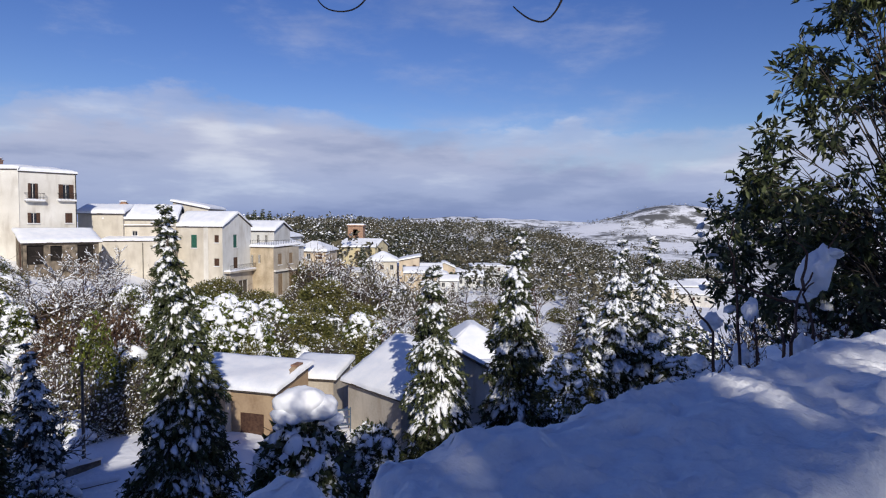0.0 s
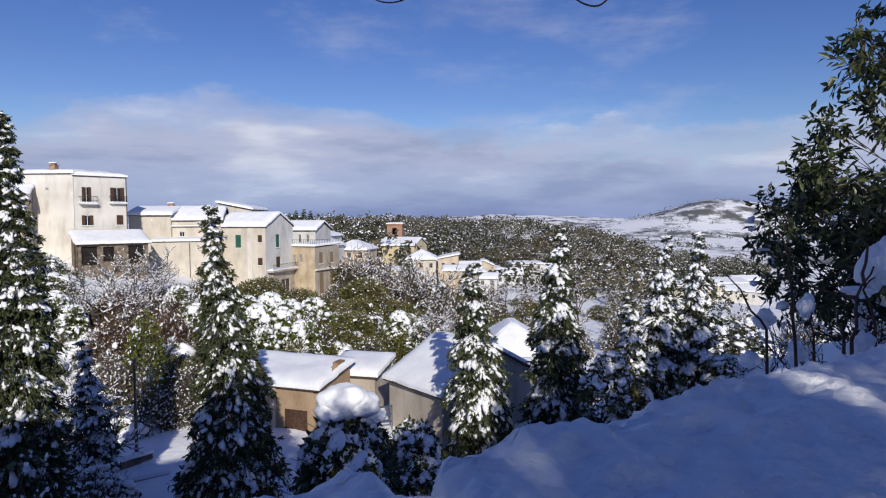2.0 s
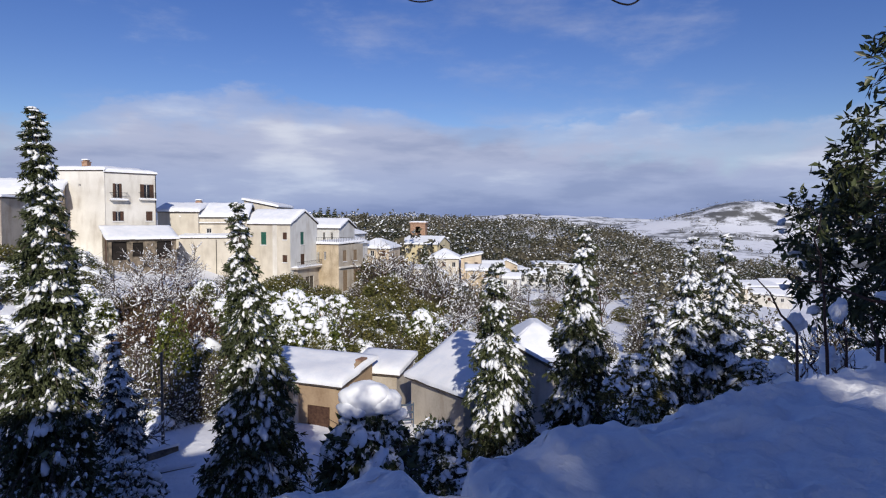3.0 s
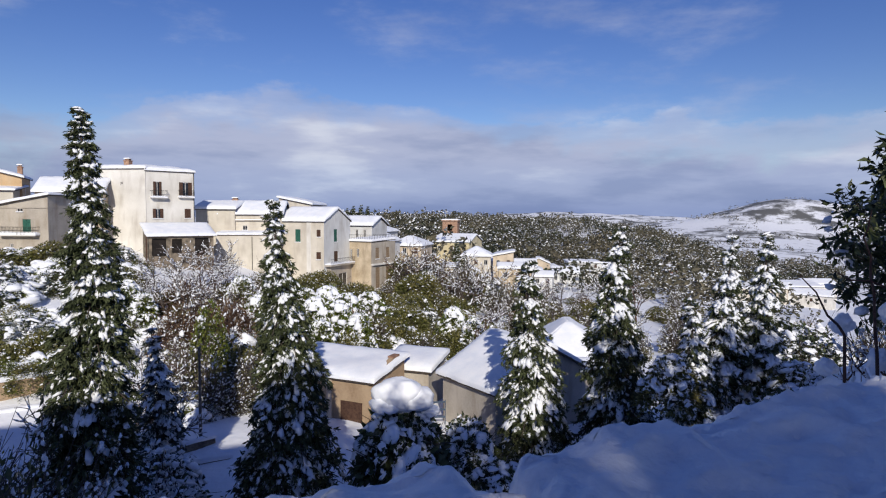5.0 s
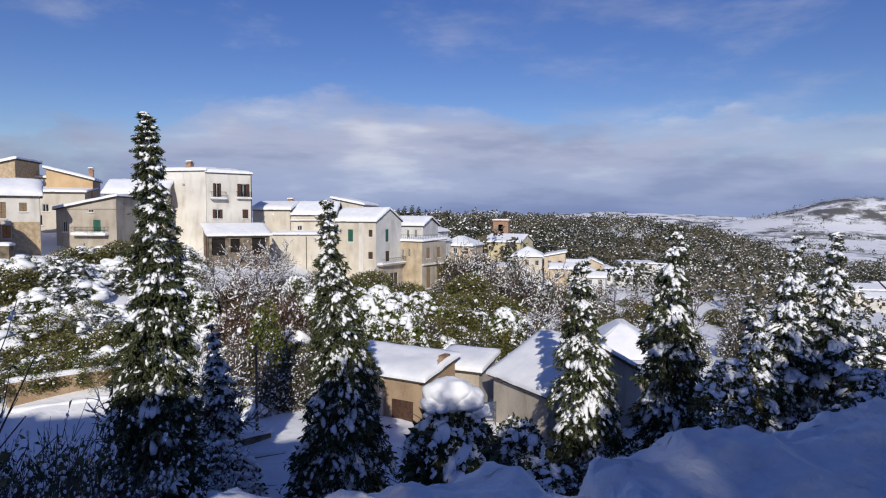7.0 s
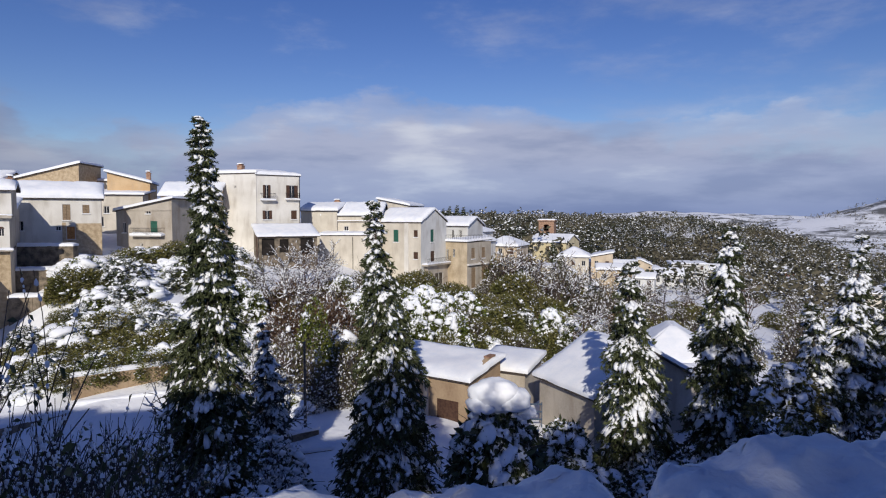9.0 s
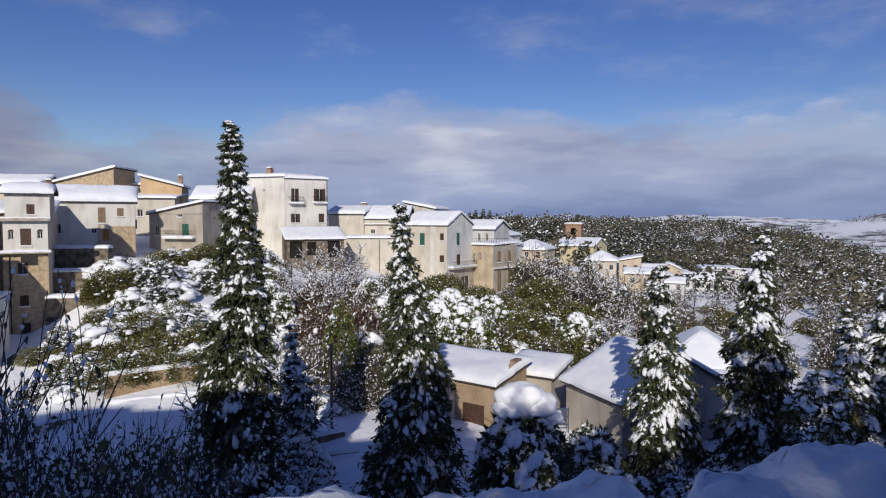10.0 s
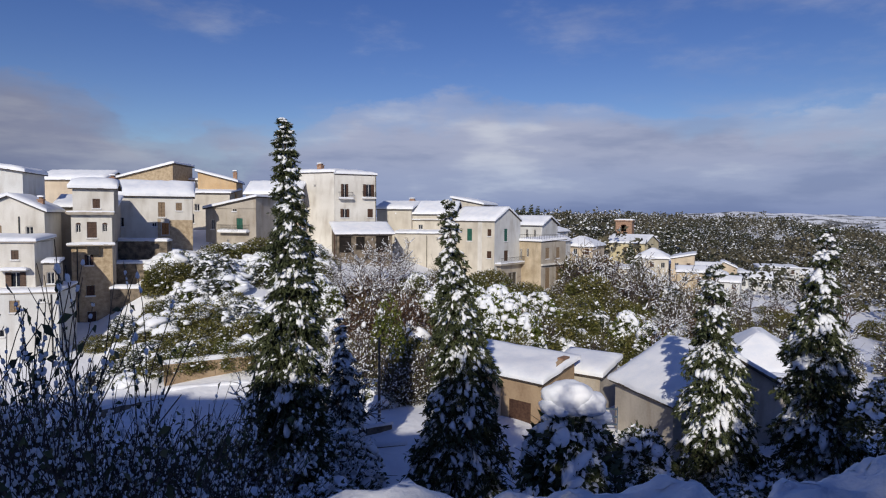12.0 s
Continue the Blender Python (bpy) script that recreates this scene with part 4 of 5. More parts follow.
def fir_meshes(height, radius, seed, power=0.9, steep=0.0, tiers=18, ring=8, droop=0.5, snow=0.75, needle=NEEDLE, blade=0.24, sprays=15, pad=1.0):
    """Trunk, drooping sprays and snow-laden boughs of a conifer that stands at the origin."""
    rng = np.random.default_rng(seed)
    up = np.array((0, 0, 1.0))
    nb, nd, nl = [], [], []
    sc, sd, ss = [], [], []
    ba, bb, br = [], [], []
    for k in range(tiers):
        uk = 0.03 + 0.955 * (k / (tiers - 1)) ** 0.95
        count = max(4, int(round(ring * (1.05 - 0.45 * uk))))
        for i in range(count):
            u = min(0.99, max(0.02, uk + rng.uniform(-0.45, 0.45) / tiers))
            form = math.tanh(steep * (1 - u)) if steep else (1 - u) ** power
            L = radius * (form * rng.uniform(0.68, 1.15) + 0.03)
            phi = 6.283 * (i + rng.uniform(-0.3, 0.3)) / count + k * 2.4
            out = np.array((math.cos(phi), math.sin(phi), 0))
            side = np.array((-out[1], out[0], 0))
            org = np.array((0.1 * radius * math.sin(u * 5 + seed), 0.06 * radius * math.sin(u * 5 + seed), u * height))
            lift = 0.12 if u < 0.85 else 0.7
            sag = droop * rng.uniform(0.75, 1.25)
            at = lambda q: org + out * (L * q)[:, None] + up * (L * (lift * q - sag * q * q))[:, None]
            q = at(np.linspace(0, 1, 6))
            ba += list(q[:-1])
            bb += list(q[1:])
            br += [0.016 + 0.02 * L * (1 - f) for f in np.linspace(0, 1, 6)[:-1]]
            # hanging sprays, each a fan of short blades along a twig
            n = int(sprays * (0.45 + 0.55 * min(1.5, L)))
            t = rng.uniform(0.15, 1.0, n)
            w = rng.uniform(-1, 1, n) * 0.36 * L * np.sin(np.clip(t, 0, 0.92) * 3.1) ** 0.6
            root = at(t) + side * w[:, None] - up * (np.abs(w) * 0.45)[:, None]
            lay = out * rng.uniform(0.15, 0.8, n)[:, None] + side * (np.sign(w) * rng.uniform(0, 0.6, n))[:, None] - up * rng.uniform(0.3, 1.3, n)[:, None] * (1 if u < 0.9 else 0.2)
            lay /= np.linalg.norm(lay, axis=1, keepdims=True)
            ln = rng.uniform(0.25, 0.55, n) * min(1.0, 0.35 + 0.45 * L)
            m = 10
            f = rng.uniform(0, 1, (n, m, 1))
            base = root[:, None] + lay[:, None] * ln[:, None, None] * f + rng.normal(0, 0.025, (n, m, 3))
            nb.append(base.reshape(-1, 3))
            nd.append((lay[:, None] * 0.9 + rng.normal(0, 0.45, (n, m, 3))).reshape(-1, 3))
            nl.append(rng.uniform(0.6, 1.2, n * m) * blade * min(1.0, 0.5 + 0.4 * L))
            # fingers of snow on some sprays
            for p, d, e in zip(root, lay, ln):
                if rng.random() < 0.36 * snow:
                    sc.append(p + d * e * rng.uniform(0.1, 0.7) + up * 0.03)
                    sd.append(d + rng.normal(0, 0.2, 3))
                    g = rng.uniform(0.05, 0.13)
                    ss.append((g * rng.uniform(1.0, 2.0), g, g * 0.55))
            # the pad on the bough itself, made of lumps that run together
            if rng.random() < 0.62 * snow and L > 0.25:
                s0, s1 = rng.uniform(0.3, 0.55), rng.uniform(0.75, 1.02)
                c = int(8 + 9 * min(1.6, L))
                t = rng.uniform(s0, s1, c)
                w = rng.normal(0, 0.15, c) * L
                pos = at(t) + side * w[:, None] - up * (np.abs(w) * 0.4)[:, None] + up * 0.05
                slope = out + up * (lift - 2 * sag * t)[:, None]
                g = rng.uniform(0.07, 0.165, c) * min(1.15, 0.45 + 0.35 * L) * pad
                sc += list(pos)
                sd += list(slope + rng.normal(0, 0.25, (c, 3)))
                ss += [(a * rng.uniform(1.2, 2.2), a * rng.uniform(0.7, 1.1), a * rng.uniform(0.35, 0.6)) for a in g]
    nb, nd, nl = np.concatenate(nb), np.concatenate(nd), np.concatenate(nl)
    leaf = blades(nb, nd, nl, nl * rng.uniform(0.26, 0.4, len(nl)), rng)
    pads = lumps(np.array(sc), np.array(sd), np.array(ss), rng, False, 0.5)
    hs = np.linspace(0, 1, 9)
    axis = np.stack([0.10 * radius * np.sin(hs * 5 + seed), 0.06 * radius * np.sin(hs * 5 + seed), hs * height * 0.99], 1)
    rr = 0.018 * height * (1 - hs) + 0.02
    wood = joined([tubes(axis[:-1], axis[1:], rr[:-1], rr[1:], 7), tubes(ba, bb, br, np.array(br) * 0.75, 4)])
    return mesh_from("trunk", *wood, BARK, True), mesh_from("needles", *leaf, needle), mesh_from("snow", *pads, SNOW, True)


def fir(x, y, tip, base, radius, seed, label, **kw):
    t = thing("conifer", label, "tree", pose(x, y, base), "conifers of the yard")
    a, b, c = fir_meshes(tip - base, radius, seed, **kw)
    part("trunk", a, None, t)
    part("foliage", b, None, t)
    tagged(part("snow", c, None, t), kind="stuff")
    return t


fir(-17.4, 20.9, 4.2, -14.2, 2.3, 11, "tall slender dark conifer with small snow pads", power=0.82, tiers=44, ring=9, droop=0.6, snow=0.6, blade=0.24, sprays=26, pad=1.05)
fir(-11.5, 25.6, 0.75, -14.2, 2.95, 12, "broad drooping conifer loaded with snow", power=1.0, tiers=27, ring=10, droop=0.9, snow=0.9, blade=0.27, sprays=24)
fir(-0.5, 33.0, -2.3, -14.2, 2.6, 13, "conifer with heavy snow on drooping branches", power=0.75, tiers=17, ring=10, droop=0.75, snow=0.92, blade=0.28, sprays=26, pad=1.2)
fir(4.1, 33.7, -0.45, -14.0, 2.55, 14, "tall conifer with thick white snow pads", power=0.72, tiers=21, ring=9, droop=0.7, snow=1.0, blade=0.28, sprays=22, pad=1.3)
fir(9.0, 31.7, -0.85, -11.6, 2.1, 15, "conifer with a thin top under snow", power=0.9, tiers=18, ring=8, droop=0.6, snow=1.2, pad=1.2, sprays=20)
fir(10.75, 32.3, -0.65, -11.2, 2.2, 16, "snow-laden conifer beside its twin", power=0.9, tiers=18, ring=8, droop=0.6, snow=1.25, pad=1.2, sprays=20)
fir(6.9, 30.2, -3.8, -13.0, 2.1, 17, "smaller snowy conifer in half shade", power=0.8, tiers=15, ring=8, droop=0.6, snow=1.2, pad=1.2, sprays=20)
fir(-20.0, 28.8, -5.9, -14.2, 1.7, 18, "conifer above a low wall, tinted blue-grey for its shade", power=0.7, tiers=16, ring=8, droop=0.6, snow=1.0, needle=NEEDLE_B)


def shrub_meshes(radius, height, seed, leaf_mat, leaves=1400, leaf=0.16, snow=60, twigs=60, twig_mat=BARK_GREY, snow_size=0.22, twig_snow=0.0, hang=0.4, cap=0, cap_size=0.6):
    """A rounded, uneven bush: twigs, leaves and snow clumps."""
    rng = np.random.default_rng(seed)
    lob = rng.normal(size=(7, 3))
    lob /= np.linalg.norm(lob, axis=1, keepdims=True)
    amp = rng.uniform(0.1, 0.35, 7)

    def shell(n, inner=0.55, up=False):
        d = rng.normal(size=(n, 3))
        d[:, 2] = np.abs(d[:, 2]) * (1.2 if up else 0.9) - (0 if up else 0.15)
        d /= np.linalg.norm(d, axis=1, keepdims=True)
        k = 0.75 + (np.maximum(0, d @ lob.T) ** 3 * amp).sum(1)
        r = rng.uniform(inner, 1.0, n) ** 0.6 * k
        return d * r[:, None] * (radius, radius, height), d

    parts = {}
    tips, dirs = shell(twigs, 0.8)
    root = rng.normal(0, radius * 0.12, (twigs, 3)) * (1, 1, 0)
    mid = root * 0.5 + tips * 0.5 + rng.normal(0, 0.08 * radius, tips.shape) + (0, 0, 0.1 * height)
    fork = mid + (tips - mid) * 0.4
    tip2 = tips + rng.normal(0, 0.25 * radius, tips.shape)
    a = np.concatenate([root, mid, fork])
    b = np.concatenate([mid, tips, tip2])
    ra = np.concatenate([np.full(twigs, 0.035), np.full(twigs, 0.02), np.full(twigs, 0.014)]) * max(0.6, radius / 1.6)
    parts["stem"] = mesh_from("stem", *tubes(a, b, ra, ra * 0.5, 4), twig_mat)
    if leaves:
        p, d = shell(leaves)
        d = d + rng.normal(0, 0.7, d.shape) - (0, 0, hang)
        ln = rng.uniform(0.6, 1.3, leaves) * leaf
        parts["foliage"] = mesh_from("leaves", *blades(p, d, ln, ln * rng.uniform(0.35, 0.6, leaves), rng), leaf_mat)
    chunks = []
    if snow:
        m = snow * 5
        p, d = shell(m, 0.7, True)
        flat = np.cross(d, rng.normal(size=d.shape)) * (1, 1, 0.5) - (0, 0, 0.15)
        ln = rng.uniform(0.35, 1.25, m) * snow_size * 1.15
        chunks.append(blades(p + d * 0.05, flat, ln, ln * rng.uniform(0.4, 0.8, m), rng, 0.12))
        snow = max(6, int(snow * 0.45))
        p, d = shell(snow, 0.85, True)
        s = rng.uniform(0.35, 1.1, (snow, 1)) * snow_size
        tang = np.cross(d, rng.normal(size=d.shape))
        chunks.append(lumps(p, tang, np.concatenate([s, s * 0.75, s * 0.4], 1), rng, True, 0.6))
    if cap:
        p, d = shell(cap, 0.9, True)
        d[:, 2] += 0.2
        s = rng.uniform(0.5, 1.1, (cap, 1)) * cap_size
        chunks.append(lumps(p, np.cross(d, rng.normal(size=d.shape)) * (1, 1, 0.6), np.concatenate([s, s * 0.8, s * 0.45], 1), rng, True, 0.55))
    if twig_snow:
        n = int(len(a) * twig_snow)
        k = rng.integers(0, len(a), n)
        f = rng.uniform(0.2, 0.95, (n, 1))
        c = a[k] * (1 - f) + b[k] * f + (0, 0, 0.03)
        ln = np.minimum(0.13, np.linalg.norm(b[k] - a[k], axis=1) * rng.uniform(0.08, 0.2, n))
        chunks.append(lumps(c, b[k] - a[k], np.stack([ln, np.full(n, 0.055) * rng.uniform(0.6, 1.4, n), np.full(n, 0.05)], 1), rng))
    if chunks:
        parts["snow"] = mesh_from("snow", *joined(chunks), SNOW, True)
    return parts


def shrub(parts, x, y, z, label, rot=0.0, size=1.0, group="shrubs of the slope", name="shrub", tall=1.0):
    t = thing(name, label, "shrub", Matrix.LocRotScale((x, y, z), Euler((0, 0, rot)), (size, size, size * tall)), group)
    for k, me in parts.items():
        ob = part(k, me, None, t)
        if k in ("snow", "leaves", "foliage"):
            tagged(ob, kind="stuff")
    return t


def put(parts, x, y, label, **kw):
    return shrub(parts, x, y, ground(x, y) - 0.15, label, **kw)


# shaded bushes along the foot of the terrace
DOME = shrub_meshes(1.7, 2.6, 21, LEAF_DARK, 3800, 0.30, 150, 60, BARK, 0.27, hang=0.9)
ROUND = shrub_meshes(1.6, 2.0, 22, LEAF_DARK, 3400, 0.26, 150, 60, BARK, 0.27, hang=0.8)
capped = shrub(DOME, -5.9, 25.2, -12.4, "evergreen bush under a big rounded snow cap", 0.4, 1.35, "bushes of the yard", tall=1.35)
rng = np.random.default_rng(5)
for k, (c, half) in enumerate((((-0.12, 0.0, 2.62), (0.82, 0.62, 0.40)), ((0.42, -0.1, 2.50), (0.62, 0.5, 0.30)), ((-0.52, -0.12, 2.42), (0.50, 0.45, 0.24)), ((0.95, 0.1, 2.15), (0.32, 0.4, 0.14)))):
    part("snow_cap", snow_blob(half, 3 + k, 0.0, 0.13), SNOW, capped).matrix_basis = Matrix.Translation(c)
for x, y, z, s, tl, r in ((-3.4, 30.6, -13.6, 1.0, 1.35, 1), (-2.3, 29.0, -14, 1.15, 0.9, 2), (-4.6, 27.6, -14, 1.2, 0.95, 3), (0.3, 29.6, -14, 1.2, 0.9, 5), (2.2, 31.0, -14, 1.0, 1.0, 0.5), (7.6, 33.5, -13, 1.2, 1.1, 2.4), (5.9, 31.8, -13.4, 1.1, 1.15, 3.1), (12.2, 29.5, -10.6, 1.3, 1.1, 0.2), (11.0, 27.5, -10.0, 1.2, 0.9, 1.9), (9.3, 27.8, -11.2, 1.25, 1.0, 4.4), (13.6, 32, -10.2, 1.2, 1.3, 2.2), (3.4, 28.2, -13.8, 1.1, 0.8, 5.1)):
    shrub(ROUND if r > 2 else DOME, x, y, z, "dark evergreen bush sagging under snow", r, s, "bushes of the yard", tall=tl)
OLIVE = shrub_meshes(1.5, 2.6, 23, LEAF_OLIVE, 2600, 0.2, 80, 50, BARK, 0.28)
shrub(OLIVE, 5.9, 29.3, -8.6, "yellow-green bush with snow on top", 0.3, 1.05, "bushes of the yard", tall=1.05)
shrub(OLIVE, 11.9, 30.4, -8.6, "olive bush in half shade with snow", 1.3, 1.0, "bushes of the yard", tall=0.95)
GREEN = shrub_meshes(1.7, 3.4, 24, LEAF_GREEN, 3200, 0.24, 30, 50, BARK, 0.2)
put(GREEN, -25.6, 43.0, "bright green sunlit bush with little snow", size=1.05, tall=1.75, rot=2)

# growth on the slope below the town
TWIG_A = shrub_meshes(1.9, 3.2, 31, LEAF_OLIVE, 1000, 0.17, 20, 170, BARK_GREY, 0.2, 0.4)
TWIG_B = shrub_meshes(2.1, 3.8, 32, LEAF_BROWN, 1700, 0.17, 12, 170, BARK_RED, 0.2, 0.3)
IVY_A = shrub_meshes(2.0, 2.6, 33, LEAF_OLIVE, 4200, 0.24, 20, 50, BARK, 0.22)
IVY_B = shrub_meshes(2.2, 3.0, 34, LEAF_DARK, 2600, 0.22, 60, 50, BARK, 0.32)
WHITE = shrub_meshes(1.8, 1.8, 35, LEAF_GREEN, 2400, 0.22, 60, 50, BARK, 0.34, 0.3, cap=26, cap_size=0.75)
rng = np.random.default_rng(9)
KINDS = ((TWIG_A, "bare twiggy shrub dusted with snow", "twiggy_shrub"), (TWIG_B, "brown-leaved shrub with snow on its twigs", "brown_shrub"), (IVY_A, "olive ivy-covered shrub flecked with snow", "ivy_shrub"), (IVY_B, "dark evergreen shrub with snow clumps", "evergreen_shrub"), (WHITE, "low shrub buried in snow", "snowy_shrub"))


def grow(n, az, dist, odds, size=(0.8, 1.3), tall=(0.8, 1.3)):
    """Shrubs scattered over a sector of the slope, none on a house."""
    placed = 0
    while placed < n:
        a, d = radians(rng.uniform(*az)), rng.uniform(*dist)
        k = rng.choice(5, p=odds)
        put(KINDS[k][0], -math.sin(a) * d, math.cos(a) * d, KINDS[k][1], name=KINDS[k][2], rot=rng.uniform(0, 6.28), size=rng.uniform(*size), tall=rng.uniform(*tall))
        placed += 1


LADEN = shrub_meshes(2.0, 4.2, 36, LEAF_GREEN, 4800, 0.26, 95, 60, BARK, 0.36, cap=30, cap_size=0.42)
for a, d, z, s in ((23.5, 58, 1.1, 0.3), (22.3, 62, 1.25, 1.2), (21.2, 57, 1.2, 2.5), (20.2, 61, 1.3, 3.1), (19.2, 56, 1.15, 4.4), (18.2, 60, 1.2, 5.2), (24.8, 63, 1.3, 0.8), (17.3, 55, 1.0, 1.9), (6.2, 62, 1.0, 0.4), (22.8, 53, 1.0, 2.8), (20.6, 53, 0.95, 0.9), (26.4, 60, 1.1, 3.9), (27.6, 66, 1.2, 1.1), (16.0, 66, 1.1, 5.0), (8.4, 66, 1.1, 2.7), (35.6, 62, 0.9, 1.4), (36.8, 66, 0.9, 4.1)):
    put(LADEN, -math.sin(radians(a)) * d, math.cos(radians(a)) * d, "tall leafy shrub heavily laden with snow", name="laden_shrub", rot=s, size=z, tall=1.35)
grow(74, (7, 22), (54, 92), (0.18, 0.03, 0.45, 0.09, 0.25), (0.9, 1.4))
grow(22, (22, 29), (54, 84), (0.1, 0.05, 0.25, 0.15, 0.45), (0.8, 1.3))
grow(16, (28, 33), (56, 74), (0.1, 0.6, 0.3, 0.0, 0.0), (0.9, 1.3), (1.0, 1.5))
grow(12, (33, 37), (50, 78), (0.4, 0.05, 0.15, 0.1, 0.3), (0.6, 1.0))
grow(60, (37.5, 51), (54, 78), (0.02, 0.0, 0.20, 0.13, 0.65), (0.8, 1.3), (0.6, 0.95))
grow(26, (36, 46), (72, 88), (0.06, 0.0, 0.2, 0.14, 0.6), (0.9, 1.4), (0.6, 0.95))
grow(20, (8, 15.5), (99, 113), (0.35, 0.15, 0.3, 0.2, 0.0), (0.8, 1.2), (0.6, 0.9))
grow(14, (46, 53), (58, 72), (0.0, 0.0, 0.2, 0.2, 0.6), (0.6, 0.9), (0.5, 0.8))
grow(6, (41, 63), (13, 19), (0.4, 0.2, 0.05, 0.35, 0.0), (1.4, 1.9), (0.75, 0.95))
grow(14, (49, 55), (54, 67), (0.1, 0.0, 0.45, 0.3, 0.15), (0.6, 0.9), (0.5, 0.8))
grow(18, (40, 51), (53.5, 57), (0.0, 0.0, 0.5, 0.1, 0.4), (0.7, 1.0))
grow(14, (27, 36), (44, 52), (0.6, 0.0, 0.2, 0.0, 0.2), (0.7, 1.0))
grow(13, (37, 62), (19, 31), (0.45, 0.2, 0.1, 0.25, 0.0), (1.0, 1.5), (0.8, 1.1))
grow(40, (-6, 7), (60, 125), (0.32, 0.06, 0.42, 0.15, 0.05), (0.9, 1.4))
grow(24, (3, 14), (96, 116), (0.35, 0.0, 0.45, 0.15, 0.05), (1.3, 2.0), (0.9, 1.3))
grow(34, (-14, 12), (120, 190), (0.3, 0.25, 0.25, 0.2, 0.0), (0.8, 1.2), (0.6, 0.95))
grow(22, (-22, -6), (60, 160), (0.4, 0.1, 0.25, 0.25, 0.0), (1.1, 1.7))
grow(16, (-30, -16), (40, 80), (0.3, 0.0, 0.2, 0.4, 0.1), (1.0, 1.5))


# bare snowy trees
def bare_tree_meshes(height, seed, spread=0.5, levels=4, mat=BARK_GREY, snow=0.6, girth=0.035, kids=3, leaves=0, leaf_mat=None, leaf=0.1, first=1, clump=0.17):
    rng = np.random.default_rng(seed)
    segs = []

    def limb(p, d, ln, r, lv):
        q = p
        n = 4 if lv else 3
        for i in range(n):
            d = d + rng.normal(0, 0.13, 3) + np.array((0, 0, 0.05))
            d /= np.linalg.norm(d)
            e = q + d * ln / n
            segs.append((q, e, r * (1 - 0.13 * i), r * (1 - 0.13 * (i + 1)), lv))
            q = e
            if lv and i >= 1:
                for _ in range(kids if i == n - 1 else 1):
                    nd = d * 0.8 + rng.normal(0, spread, 3)
                    nd[2] = nd[2] * 0.6 + 0.25
                    limb(q, nd / np.linalg.norm(nd), ln * rng.uniform(0.5, 0.75), r * 0.55, lv - 1)

    for k in range(first):
        d0 = np.array((rng.normal(0, 0.3 * (first > 1)), rng.normal(0, 0.3 * (first > 1)), 1.0))
        limb(np.array((rng.normal(0, 0.15 * (first > 1)), rng.normal(0, 0.15 * (first > 1)), 0.0)), d0 / np.linalg.norm(d0), height * 0.42, height * girth * 0.6, levels - 1)
    a, b = np.array([s[0] for s in segs]), np.array([s[1] for s in segs])
    ra, rb = np.array([s[2] for s in segs]), np.array([s[3] for s in segs])
    out = {"branch": mesh_from("branch", *tubes(a, b, ra, rb, 5), mat, True)}
    if snow:
        keep = rng.random(len(a)) < snow
        a2, b2, r2 = a[keep], b[keep], ra[keep]
        a2, b2, r2 = (np.repeat(q, 3, 0) for q in (a2, b2, r2))
        ln = np.linalg.norm(b2 - a2, axis=1)
        c = a2 + (b2 - a2) * rng.uniform(0.05, 0.95, (len(a2), 1))
        c[:, 2] += r2 * 0.7 + 0.01
        fat = rng.uniform(0.6, 1.5, len(ln))
        out["snow"] = mesh_from("snow", *lumps(c, b2 - a2, np.stack([ln * clump * fat, (r2 * 0.45 + 0.018) * fat, (r2 * 0.35 + 0.02) * fat], 1), rng, False, 0.5), SNOW, True)
    if leaves:
        k = rng.integers(0, len(a), leaves)
        ln = rng.uniform(0.6, 1.3, leaves) * leaf
        out["leaves"] = mesh_from("leaves", *blades(b[k], rng.normal(0, 1, (leaves, 3)) - (0, 0, 0.6), ln, ln * 0.5, rng), leaf_mat)
    return out


BARE_A = bare_tree_meshes(5.5, 41, 0.55, 4, snow=0.4, clump=0.3)
BARE_B = bare_tree_meshes(5.0, 42, 0.65, 4, BARK_RED, 0.3, clump=0.3)
SPOTS = ((35.5, 70), (34.5, 76), (31, 72), (30, 77), (13, 84), (10, 100), (7, 95), (4, 75), (2.5, 82), (9, 118), (12, 112), (0, 110), (-4, 140), (29.5, 75), (31, 77), (32, 75), (28.8, 79), (30.5, 70), (32.6, 69), (25, 62), (37, 40), (35, 36), (41, 33), (5.5, 60), (3.5, 62), (1.5, 68), (6, 110), (-8, 90), (-12, 110), (32.5, 48), (34.5, 44), (31.6, 66), (29.4, 67), (30.6, 64), (33.4, 64), (13.4, 104), (12.2, 108), (11, 103), (9.6, 110), (8.4, 104), (7.2, 112), (5.6, 106), (4.4, 114), (2.8, 104), (1, 120), (-2, 112), (-5, 125), (-8.5, 120))
for i, (a, d) in enumerate(SPOTS):
    x, y = -math.sin(radians(a)) * d, math.cos(radians(a)) * d
    shrub(BARE_B if i % 3 == 2 else BARE_A, x, y, ground(x, y) - 0.1, "bare tree with snow lying along its branches", i * 1.7, 0.9 + 0.5 * (i % 4) / 3 + (0.5 if d > 90 else 0) + (0.3 if i > 34 else 0), "bare trees", "bare_tree")


